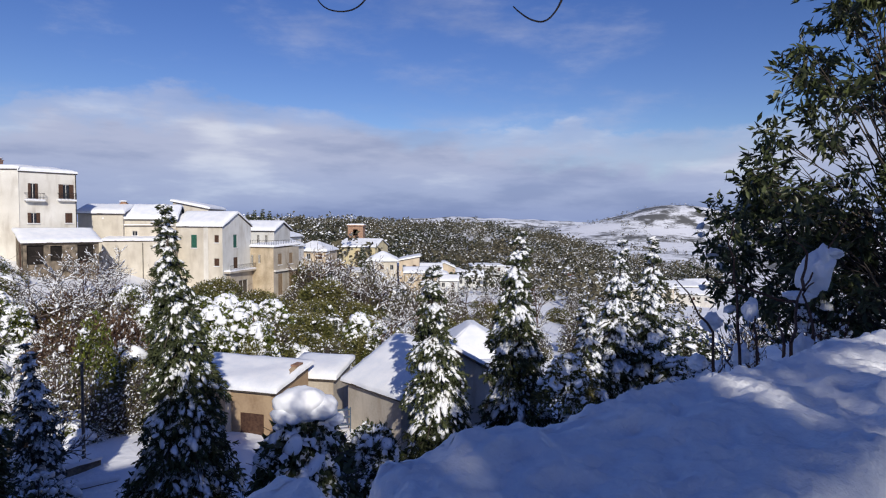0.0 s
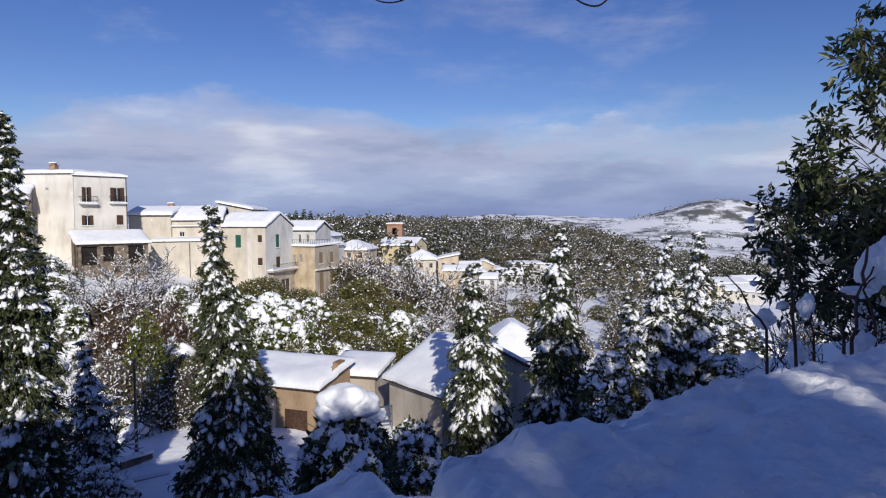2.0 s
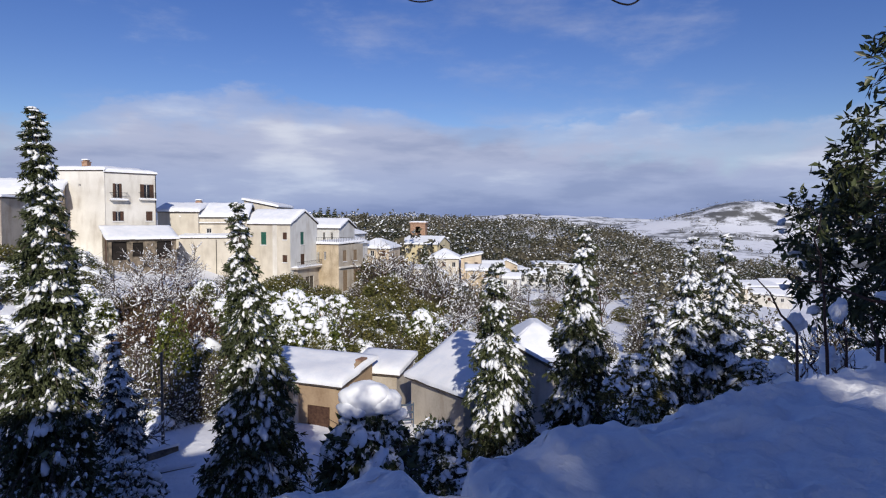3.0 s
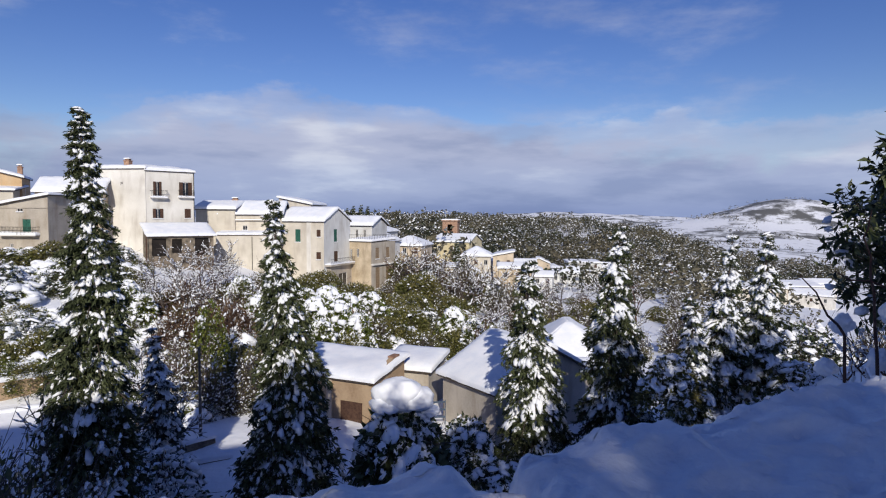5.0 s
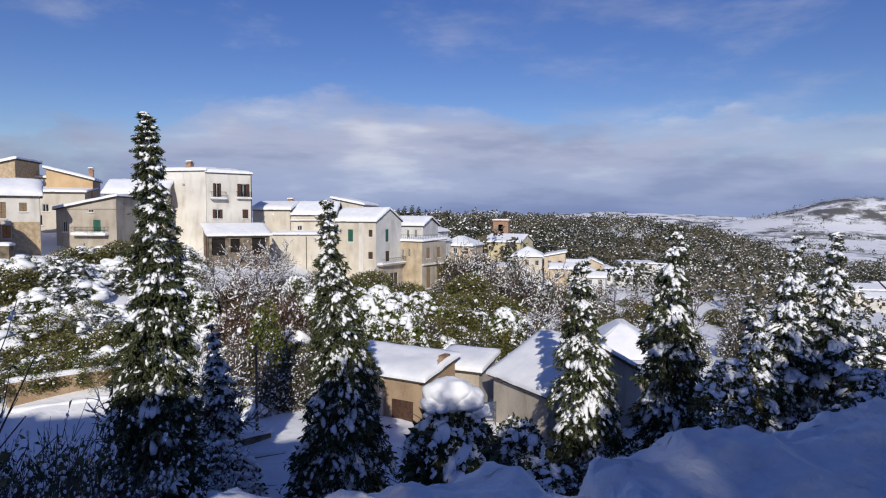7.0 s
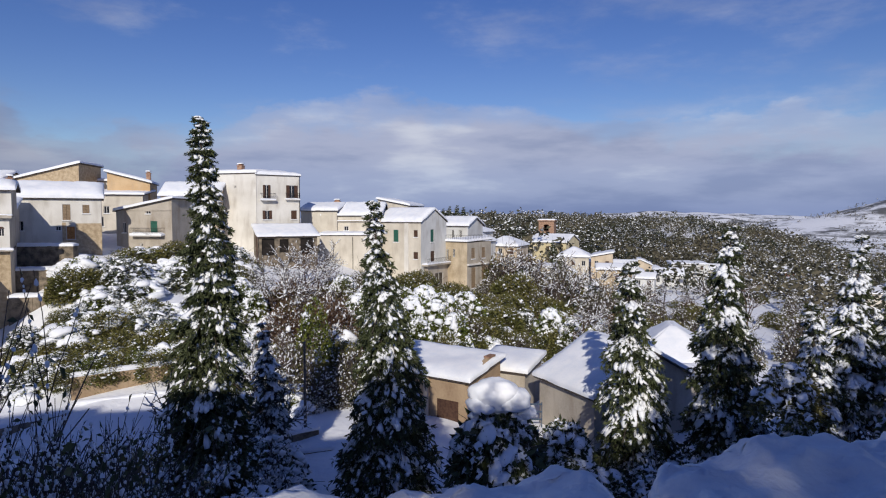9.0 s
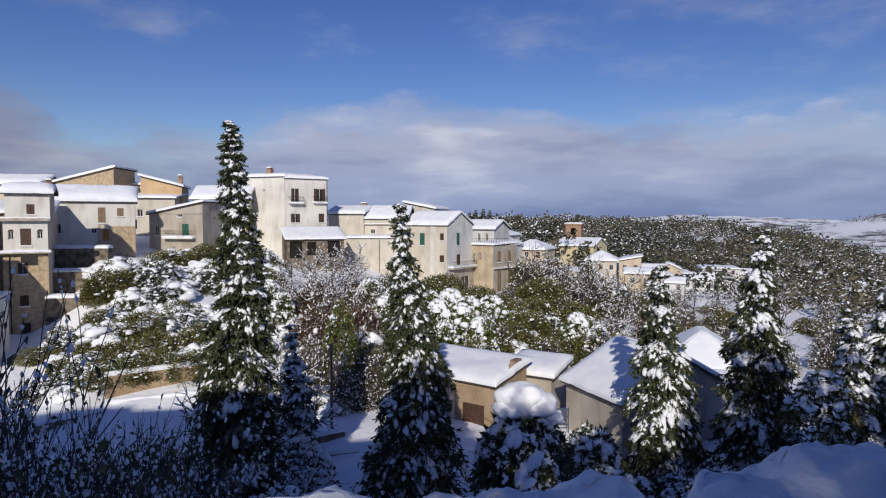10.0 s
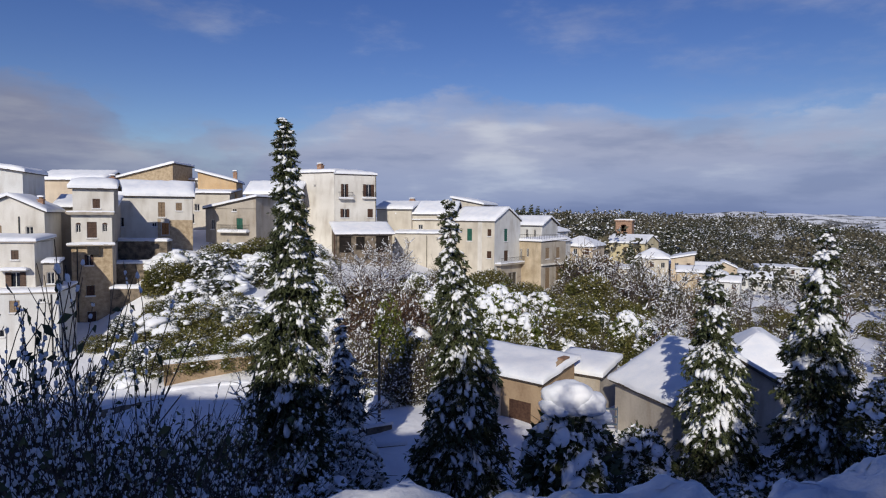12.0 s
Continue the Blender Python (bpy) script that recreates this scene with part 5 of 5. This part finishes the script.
# dark conifers on the skyline behind the houses
SMALL_FIR = fir_meshes(7, 1.7, 51, power=0.8, tiers=13, ring=7, droop=0.5, snow=0.4, blade=0.4)
for a, d, el, s in ((24.6, 150, 1.25, 0.8), (23.9, 152, 1.3, 0.85), (23.3, 150, 1.15, 0.7), (22.7, 151, 1.05, 0.7), (17.6, 170, 0.9, 1.0), (16.9, 172, 1.0, 1.1), (16.3, 171, 0.85, 1.0), (18.2, 171, 0.7, 0.8), (8.0, 150, -2.2, 0.9), (25.4, 155, 0.9, 0.7), (7.2, 122, -3.4, 0.8)):
    t = thing("conifer", "dark distant conifer dusted with snow", "tree", Matrix.LocRotScale((-math.sin(radians(a)) * d, math.cos(radians(a)) * d, d * math.tan(radians(el)) - 7 * s), None, (s, s, s)), "conifers behind the houses")
    for nm, me in zip(("trunk", "foliage", "snow"), SMALL_FIR):
        tagged(part(nm, me, None, t), kind="stuff" if nm == "snow" else "")


def far_woods():
    """The wooded valley side: crowns of loose leaf masses with snow on top."""
    rng = np.random.default_rng(77)
    lb, ld, ll, sb, sd, sl = [], [], [], [], [], []
    for n in range(8200):
        a = rng.uniform(-24, 24)
        d = rng.uniform(225, 720) if n % 5 else rng.uniform(170, 420)
        if n > 5400:
            d = rng.uniform(700, 2300)
        x, y = -math.sin(radians(a)) * d, math.cos(radians(a)) * d
        if noise.noise(Vector((x, y, 3)) * (0.02 if d < 700 else 0.008)) < (-0.25 if d < 700 else 0.08) or (a < -13 and d < 420 and noise.noise(Vector((x, y, 9)) * 0.016) < -0.02):
            continue
        z = ground(x, y)
        hgt = rng.uniform(4.0, 8.0) + (3.0 if rng.random() < 0.15 else 0.0)
        w = hgt * rng.uniform(0.3, 0.55)
        m = 48 if d < 450 else 30 if d < 720 else 10
        fine = 0.55 if d < 450 else 0.72 if d < 720 else 1.2
        u = rng.uniform(0.05, 1, m)
        ph = rng.uniform(0, 6.28, m)
        r = w * np.sqrt(1 - u * 0.85) * rng.uniform(0.3, 1, m)
        p = np.stack([x + np.cos(ph) * r, y + np.sin(ph) * r, z + u * hgt], 1)
        lb.append(p)
        ld.append(np.stack([np.cos(ph), np.sin(ph), rng.normal(-0.1, 0.7, m)], 1))
        ll.append(rng.uniform(0.7, 1.7, m) * hgt * 0.27 * fine)
        # frosted crowns carry snow all over, dark ones a little on top
        frost = 0.32 + 0.9 * noise.noise(Vector((x, y, 7)) * 0.025) + rng.normal(0, 0.16)
        k = int(m * min(0.8, max(0.05, frost)))
        pick = rng.integers(0, m, max(2, k))
        k = len(pick)
        sb.append(p[pick] + (0, -0.25, 0.3))
        sd.append(np.stack([np.cos(ph[pick]), np.sin(ph[pick]), rng.normal(-0.1, 0.3, k)], 1))
        sl.append(rng.uniform(0.5, 1.3, k) * hgt * 0.22 * fine)
    lb, ld, ll, sb, sd, sl = (np.concatenate(q) for q in (lb, ld, ll, sb, sd, sl))
    wood = material("far_wood_leaves", (0.03, 0.036, 0.02), (0.12, 0.105, 0.07), 0.03, 0.8, 0, 0.3, per_island=0.5)
    w = tagged(part("woodland", mesh_from("woodland", *blades(lb, ld, ll, ll * 0.55, rng), wood)), "dark mixed woodland on the valley side", "woodland", kind="stuff")
    s = tagged(part("woodland_snow", mesh_from("woodland_snow", *blades(sb, sd, sl, sl * 0.5, rng, 0.1), SNOW)), "snow lying on the crowns of the far woodland", "snow", kind="stuff")


far_woods()

# terrace and retaining walls on the slope
low_wall("dark stone wall edging the shaded yard", -22.0, 30.0, -19.4, 33.6, -15.2, -13.45, 0.4)
low_wall("second stone wall edging a lower step of the yard", -20.6, 29.1, -17.4, 31.7, -15.2, -13.8, 0.4)
low_wall("brown road wall with snow on its coping", -39.2, 27.6, -37.6, 31.6, -14.6, -13.6, 0.45)
low_wall("brown stone road wall below the garden", -38.3, 32.3, -34.2, 36.6, -15, -13.4, 0.5, 0.3)
low_wall("tan garden retaining wall under a hedge", -39.2, 32.9, -34.8, 39.0, -15, -11.6, 0.6, 0.3, SHED_TAN)
for k in range(8):
    shrub(GREEN if k % 3 == 1 else IVY_A, -40.0 + 0.72 * k, 33.5 + 0.93 * k, -12.3, "green hedge shrub hanging over a garden wall", k * 1.3, 0.62 + 0.1 * (k % 3), "hedge of the garden wall", "hedge_shrub", 0.75)
for x0, y0, x1, y1, z0, z1 in ((-66.4, 48.6, -60.8, 51.9, -6.2, -3.3), (-63.2, 46.2, -58.4, 50.2, -8.6, -5.7), (-60.0, 43.7, -55.2, 47.7, -13.0, -8.1)):
    low_wall("dark garden terrace wall with a snowy top", x0, y0, x1, y1, z0, z1, 1.6, 0.35)
low_wall("brown cliff wall under the tan house", -31.4, 95.8, -25.2, 100.6, -22, -12.75, 0.8, 0.35, STONE_DARK)
# ---- the terrace, its parapet and the snow on it ----
ALONG = np.array((0.806, 0.595))
OFF = 0.835
BANK = 1.4


def on_wall(a, s, z):
    """A place by its way along the parapet and its distance over the outer rim."""
    p = (ALONG * (a - 0.08) + WALL_N * (OFF + s)) * BANK
    return (p[0], p[1], z * BANK)


def parapet():
    w = thing("parapet", "rough stone parapet wall buried under snow", "wall", kind="structure")
    m = Matrix.Translation((*(WALL_N * OFF * BANK), 0)) @ pose(0, 0, 0, 0, 0, math.degrees(math.atan2(ALONG[1], ALONG[0])))
    w.matrix_basis = m
    n = 18
    for i in range(n):
        x0, x1 = -6 + 20 * i / n, -6 + 20 * (i + 1) / n
        part("stone", boxes((x0 + 0.005, x1 - 0.005, -0.75, -0.1, -1.9, -0.98), bevel=0.02), STONE_DARK, w)
        part("stone", boxes((x0 + 0.005, x1 - 0.005, -0.8, -0.06, -9.5, -1.92), bevel=0.02), STONE_DARK, w)


parapet()


def snow_bank():
    """Wind-worn snow along the parapet, with one narrow break in its rim."""
    av = np.concatenate([np.arange(-3, 0.1, 0.04), np.arange(0.1, 2.6, 0.011), np.geomspace(2.6, 13, 130)])
    sv = np.concatenate([[-0.62, -0.61, -0.6], np.linspace(-0.58, -0.06, 44), np.linspace(-0.05, 0.0, 14), [0.0, -0.01, -0.04]])
    verts = []
    ns = len(sv)
    for a in av:
        k = Vector((a, 0, 0))
        rim = 0.030 * noise.noise(k * 3.1 + Vector((4, 0, 0))) + 0.016 * noise.noise(k * 9 + Vector((1, 7, 0))) + 0.013 * noise.noise(k * 22) + 0.006 * noise.noise(k * 55)
        gap = math.exp(-((a - 0.545) / (0.03 if a < 0.545 else 0.07)) ** 2)
        rim -= 0.16 * gap
        left = 1.0 if a < 0.535 else 0.0
        top = -0.388 + 0.024 * left + 0.022 * noise.noise(k * 1.7 + Vector((2, 2, 0))) + 0.014 * noise.noise(k * 6.0)
        for j, s in enumerate(sv):
            q = Vector((a, s, 0))
            edge = max(0.0, -s)
            rounded = -0.038 * (1 - min(1.0, edge / 0.05)) ** 2.2
            inner = -0.30 * max(0.0, (-s - 0.5) / 0.12) ** 2
            lump = 0.022 * noise.noise(q * 4.2) + 0.018 * (0.6 - 2 * abs(noise.noise(q * 8.5))) + 0.009 * (0.6 - 2 * abs(noise.noise(q * 21 + Vector((5, 1, 0))))) + 0.004 * noise.noise(q * 34) + 0.003 * noise.noise(q * 70)
            z = top + rounded + inner + lump - 0.10 * gap * math.exp(-(edge / 0.14) ** 2)
            ss = s + rim * max(0.0, 1 - edge / 0.25)
            ss += 0.010 * noise.noise(Vector((a * 14, j * 0.5, 3))) * (1 if edge < 0.05 else 0)
            if j >= ns - 3:
                z = (top - 0.12, top - 0.22, -0.74)[j - ns + 3] - 0.08 * gap
                ss = rim + (0.0, -0.02, -0.05)[j - ns + 3] + 0.012 * noise.noise(Vector((a * 12, j, 8)))
            verts.append(on_wall(a, ss, z))
    idx = np.arange(len(verts)).reshape(len(av), ns)
    f = np.stack([idx[:-1, :-1], idx[1:, :-1], idx[1:, 1:], idx[:-1, 1:]], -1).reshape(-1, 4)
    ob = part("snow_bank", mesh_from("snow_bank", verts, f, SNOW_NEAR, True))
    return tagged(ob, "thick lumpy snow lying along a parapet", "snow")


snow_bank()


# ---- the evergreen tree beside the terrace ----
def leafy_tree(label, x, y, z0, centre, radii, clusters, seed, leaf=0.17, per=42, trunk=0.2, mat=LEAF_DARK, snow=60, keep=None, name="evergreen_tree", cluster=0.36, limb=0.034):
    """A trunk that divides into limbs, each ending in leaf clusters round the crown."""
    rng = np.random.default_rng(seed)
    c, r = np.array(centre), np.array(radii)
    ends = []
    while len(ends) < clusters:
        d = rng.normal(size=3)
        d /= np.linalg.norm(d)
        p = c + d * r * rng.uniform(0.35, 1.0) ** 0.5
        if keep is None or keep(p):
            ends.append(p)
    ends = np.array(ends)
    root = np.array((x, y, z0))
    stem = [root + (c - root) * t + np.array((0.12 * math.sin(t * 6 + seed), 0.1 * math.cos(t * 5), 0)) for t in np.linspace(0, 1.15, 9)]
    a, b, ra, rb = [], [], [], []
    for i in range(8):
        a.append(stem[i])
        b.append(stem[i + 1])
        ra.append(trunk * (1 - 0.1 * i))
        rb.append(trunk * (1 - 0.1 * (i + 1)))
    lb, ld = [], []
    sc, sd, ss = [], [], []
    for e in ends:
        t = float(np.clip((e[2] - root[2]) / max(0.1, (c - root)[2]) - rng.uniform(0.25, 0.6), 0.25, 1.1))
        st = root + (c - root) * t
        bow = (st + e) / 2 + np.array((0, 0, 0.12 * np.linalg.norm(e - st))) + rng.normal(0, 0.12, 3)
        q = [st, (st + bow) / 2 + rng.normal(0, 0.05, 3), bow, (bow + e) / 2 + rng.normal(0, 0.05, 3), e]
        for i in range(4):
            a.append(q[i])
            b.append(q[i + 1])
            ra.append(limb * (1 - 0.2 * i))
            rb.append(limb * (1 - 0.2 * (i + 1)))
        for _ in range(5):
            tip = e + rng.normal(0, cluster * 0.8, 3)
            a.append((bow + e) / 2 if rng.random() < 0.4 else e)
            b.append(tip)
            ra.append(0.009)
            rb.append(0.004)
            n = per // 5
            f = rng.uniform(0.2, 1.05, (n, 1))
            lb.append(e + (tip - e) * f + rng.normal(0, 0.06, (n, 3)))
            ld.append((tip - e) * 0.8 + rng.normal(0, 0.35, (n, 3)) - (0, 0, 0.25))
    lb, ld = np.concatenate(lb), np.concatenate(ld)
    ln = rng.uniform(0.65, 1.2, len(lb)) * leaf
    t = thing(name, label, "tree")
    part("trunk", mesh_from("trunk", *tubes(a, b, ra, rb, 6), BARK, True), None, t)
    part("crown", mesh_from("crown", *blades(lb, ld, ln, ln * rng.uniform(0.3, 0.42, len(ln)), rng), mat), None, t)
    if snow:
        k = rng.integers(0, len(ends), snow)
        size = rng.uniform(0.06, 0.2, (snow, 1))
        part("snow", mesh_from("snow", *lumps(ends[k] + rng.normal(0, 0.2, (snow, 3)), rng.normal(size=(snow, 3)) * (1, 1, 0.2), np.concatenate([size, size * 0.7, size * 0.55], 1), rng), SNOW, True), None, t)["kind"] = "stuff"
    return t


def crown_view_outline(p):
    """Trims the crown to an azimuth-elevation outline shaped to fit the camera's view."""
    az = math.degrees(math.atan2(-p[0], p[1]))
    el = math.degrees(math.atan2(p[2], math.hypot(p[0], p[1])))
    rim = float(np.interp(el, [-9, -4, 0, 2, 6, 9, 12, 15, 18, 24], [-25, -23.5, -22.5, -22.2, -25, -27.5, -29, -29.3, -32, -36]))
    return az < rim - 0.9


leafy_tree("broad evergreen tree with dark pointed leaves and a little snow", 9.6, 12.0, ground(9.6, 12.0) - 0.2, (9.0, 12.2, 1.7), (4.2, 2.0, 4.2), 185, 61, keep=crown_view_outline, per=80, leaf=0.23, snow=0, limb=0.02)
leafy_tree("low evergreen bush tree at the bank's edge", 8.6, 14.2, ground(8.6, 14.2) - 0.2, (8.0, 13.8, -0.9), (2.6, 1.6, 1.7), 85, 62, keep=crown_view_outline, per=60, trunk=0.1, snow=110, leaf=0.22, limb=0.016)


def snowy_stems():
    """A reddish shrub whose bent stems carry big balls of snow."""
    t = thing("stem_shrub", "reddish bare shrub carrying large balls of snow", "shrub")
    rng = np.random.default_rng(8)
    t.matrix_basis = Matrix.Scale(0.86, 4)
    base = np.array((5.0, 8.6, -3.9))
    lines = [
        [base, (5.25, 8.9, -1.75), (5.9, 10.0, -1.25), (6.7, 10.9, -0.8), (7.3, 11.0, 0.1)],
        [base, (5.3, 9.2, -1.8), (5.6, 10.0, -1.5), (5.9, 10.6, -1.55)],
        [(4.9, 9.6, -4.0), (4.95, 9.9, -2.0), (5.1, 10.4, -1.2), (5.05, 10.6, -0.3), (5.15, 10.7, 0.15)],
        [(5.3, 9.8, -4.0), (5.2, 9.9, -1.9), (5.3, 10.2, -1.5)],
        [(4.6, 9.8, -4.0), (4.8, 10.6, -1.9), (4.55, 10.8, -1.4), (4.2, 10.9, -0.9)],
        [(5.9, 10.0, -1.25), (5.2, 10.2, -1.1), (4.6, 10.5, -0.85)],
        [(6.2, 10.3, -1.1), (6.4, 10.6, -0.5), (6.2, 10.8, -0.1)],
        [(5.8, 9.4, -3.8), (6.2, 10.0, -1.7), (6.3, 10.5, -1.2), (6.9, 11, -0.9)],
    ]
    for ln in lines:
        p = np.array(ln, float)
        q = np.concatenate([p[:1]] + [np.array([p[i] + (p[i + 1] - p[i]) * f for f in (0.33, 0.66, 1)]) + rng.normal(0, 0.025, (3, 3)) for i in range(len(p) - 1)])
        r = np.linspace(0.030, 0.010, len(q))
        part("stem", mesh_from("stem", *tubes(q[:-1], q[1:], r[:-1], r[1:], 6), BARK_RED, True), None, t)
    balls = (((6.8, 11.0, -0.82), (0.25, 0.25, 0.42), 0.2), ((6.5, 10.95, -1.27), (0.26, 0.2, 0.10), 0.0), ((7.08, 11.1, -0.50), (0.24, 0.2, 0.10), 0.1), ((4.9, 10.9, -1.74), (0.15, 0.15, 0.17), 0.1), ((5.6, 10.9, -1.52), (0.13, 0.14, 0.2), 0.1), ((5.75, 9.6, -2.05), (0.18, 0.2, 0.3), 0.2), ((5.15, 10.3, -2.2), (0.13, 0.15, 0.18), 0.1), ((4.55, 10.6, -2.4), (0.15, 0.2, 0.14), 0.0))
    for k, (c, half, lean) in enumerate(balls):
        part("snow_ball", snow_blob(half, 20 + k, lean, 0.34), SNOW, t).matrix_basis = Matrix.Translation(c)


snowy_stems()
THIN = bare_tree_meshes(2.6, 71, 0.5, 3, BARK_RED, 0.5, 0.02, 2, first=5)
for x, y, s in ((4.6, 12.5, 0.9), (6.2, 12.6, 1.1), (5.2, 14.5, 1.0), (7.4, 11.4, 1.0), (4.3, 15.5, 1.0)):
    shrub(THIN, x, y, ground(x, y) - 0.1, "thin reddish shrub with snow on its twigs", x, s, "thin shrubs by the terrace")

# dark stems rising from the slope before the yard
STEMS = [bare_tree_meshes(5.6, 81 + i, 0.30, 3, BARK, 0.5, 0.008, 3, 520, LEAF_DARK, 0.14, first=9, clump=0.06) for i in range(3)]
for i, (x, y, s) in enumerate(((-9.4, 5.6, 1.25), (-8.8, 6.6, 1.05), (-10.2, 8.6, 1.0), (-11.2, 7.0, 1.2), (-11.0, 10.6, 1.0), (-12.6, 9.0, 1.1), (-10.0, 11.6, 0.8), (-8.4, 9.0, 0.75), (-13.6, 11.0, 1.1), (-6.3, 12.6, 0.7), (-13.0, 14.5, 0.85), (-13.4, 7.6, 1.25), (-15.0, 8.4, 1.2), (-15.2, 12.6, 1.0), (-9.9, 13.4, 0.75))):
    z = ground(x, y)
    shrub(STEMS[i % 3], x, y, z - 0.1, "dark thin-stemmed shrub with a few withered leaves", i * 2.1, s, "thin-stemmed shrubs", tall=(1.55 if i < 2 else 1.35 if -x > 0.95 * y else 0.9))
LOWER = shrub_meshes(1.4, 1.6, 91, LEAF_DARK, 900, 0.17, 120, 90, BARK, 0.16, 1.0)
for i, (x, y) in enumerate(((-11.5, 13), (-15.5, 15), (-16, 12), (-9.6, 16.5), (-12.4, 18.5), (-14.8, 19.5), (-21.5, 24.5), (-19.8, 24.0), (-16.8, 24.5))):
    put(LOWER, x, y, "dark twiggy bush crusted with snow in shade", rot=i, size=1.15 + 0.3 * (i % 3), group="twiggy bushes in the shade")

# ---- behind the camera: unseen houses and trees added to shade terrace and yard ----
ROW_A, ROW_B = np.array((0.866, 0.5)), np.array((-0.5, 0.866))


def on_shade_row(v, u):
    """A place by its way along the shade-casting row and its distance before the terrace."""
    return ROW_A * (v - 3.5) + ROW_B * u


# unseen shade casters, each as high as its shade on the yard needs
SHADE_HOUSES = (
    (-60, -27, 17.2, PLASTER_CREAM, "long cream house, unseen, added to shade the far yard"),
    (-26.6, -15, 16.7, PLASTER_WHITE, "white house, unseen, added to shade the yard"),
    (-14.6, -4.5, 12.1, PLASTER_PEACH, "tall peach house, unseen, added to shade the yard"),
    (22, 46, 10.4, PLASTER_WHITE, "white house, unseen, added for shade beyond the trees"),
)
for v0, v1, top, mat, label in SHADE_HOUSES:
    p = on_shade_row(v1, -10)
    n = int((v1 - v0) / 5)
    house(label, (p[0], p[1]), 210, v1 - v0, 8, -2, top, mat, "flat", 0, [((v1 - v0) * (i + 0.4) / n, (v1 - v0) * (i + 0.4) / n + 1.2, z, z + 1.8, "s") for i in range(n) for z in (0.2, 3.6, 6.8)], snow=0.35, group="houses of the street")
# unseen trees, tops set to shade the yard and dapple the snow bank
for i, (v, top, rad) in enumerate(((-2.4, 12.4, 2.8), (2.0, 10.2, 2.8), (6.6, 9.6, 2.8), (11.0, 8.3, 2.6), (15.0, 7.8, 2.4), (19.6, 11.6, 2.8))):
    p = on_shade_row(v, -8.8 - 0.6 * (i % 2))
    leafy_tree("tall evergreen tree, unseen behind the terrace, added for dappled shade", p[0], p[1], -1.8, (p[0], p[1], top * 0.76), (rad, rad, top * 0.25), int(13 * top), 100 + i, leaf=0.36, per=55, trunk=0.24, snow=30, cluster=0.6)


def overhead_branch():
    """A thin bare limb reaching over the terrace, its twig ends hanging into view."""
    t = thing("bare_branch", "thin bare branch hanging over the terrace", "branch")
    lines = [
        [(0.9, -3.6, -1.7), (0.95, -3.2, 0.5), (0.7, -2.0, 2.1), (0.4, 0.0, 2.5), (0.2, 1.6, 1.75), (0.0, 2.2, 1.2), (-0.16, 2.4, 0.98), (-0.22, 2.42, 0.895), (-0.30, 2.42, 0.872), (-0.38, 2.42, 0.895), (-0.42, 2.42, 0.98)],
        [(0.4, 0.0, 2.5), (0.6, 1.4, 1.9), (0.64, 2.2, 1.2), (0.60, 2.42, 0.97), (0.57, 2.42, 0.89), (0.52, 2.42, 0.835), (0.46, 2.42, 0.845), (0.41, 2.42, 0.88), (0.39, 2.42, 0.90)],
    ]
    for k, ln in enumerate(lines):
        p = np.array(ln, float)
        r = np.interp(np.arange(len(p)), [0, 2, 4, 6, len(p) - 1], [0.11, 0.05, 0.012, 0.0035, 0.0025] if k == 0 else [0.03, 0.012, 0.004, 0.0035, 0.0025])
        for _ in range(2):
            q, w = [p[0]], [r[0]]
            for i in range(len(p) - 1):
                q += [p[i] * 0.75 + p[i + 1] * 0.25, p[i] * 0.25 + p[i + 1] * 0.75]
                w += [r[i] * 0.75 + r[i + 1] * 0.25, r[i] * 0.25 + r[i + 1] * 0.75]
            p, r = np.array(q + [p[-1]]), np.array(w + [r[-1]])
        part("limb" if k == 0 else "twig", mesh_from("limb", *tubes(p[:-1], p[1:], r[:-1], r[1:], 6), BARK, True), None, t)


overhead_branch()
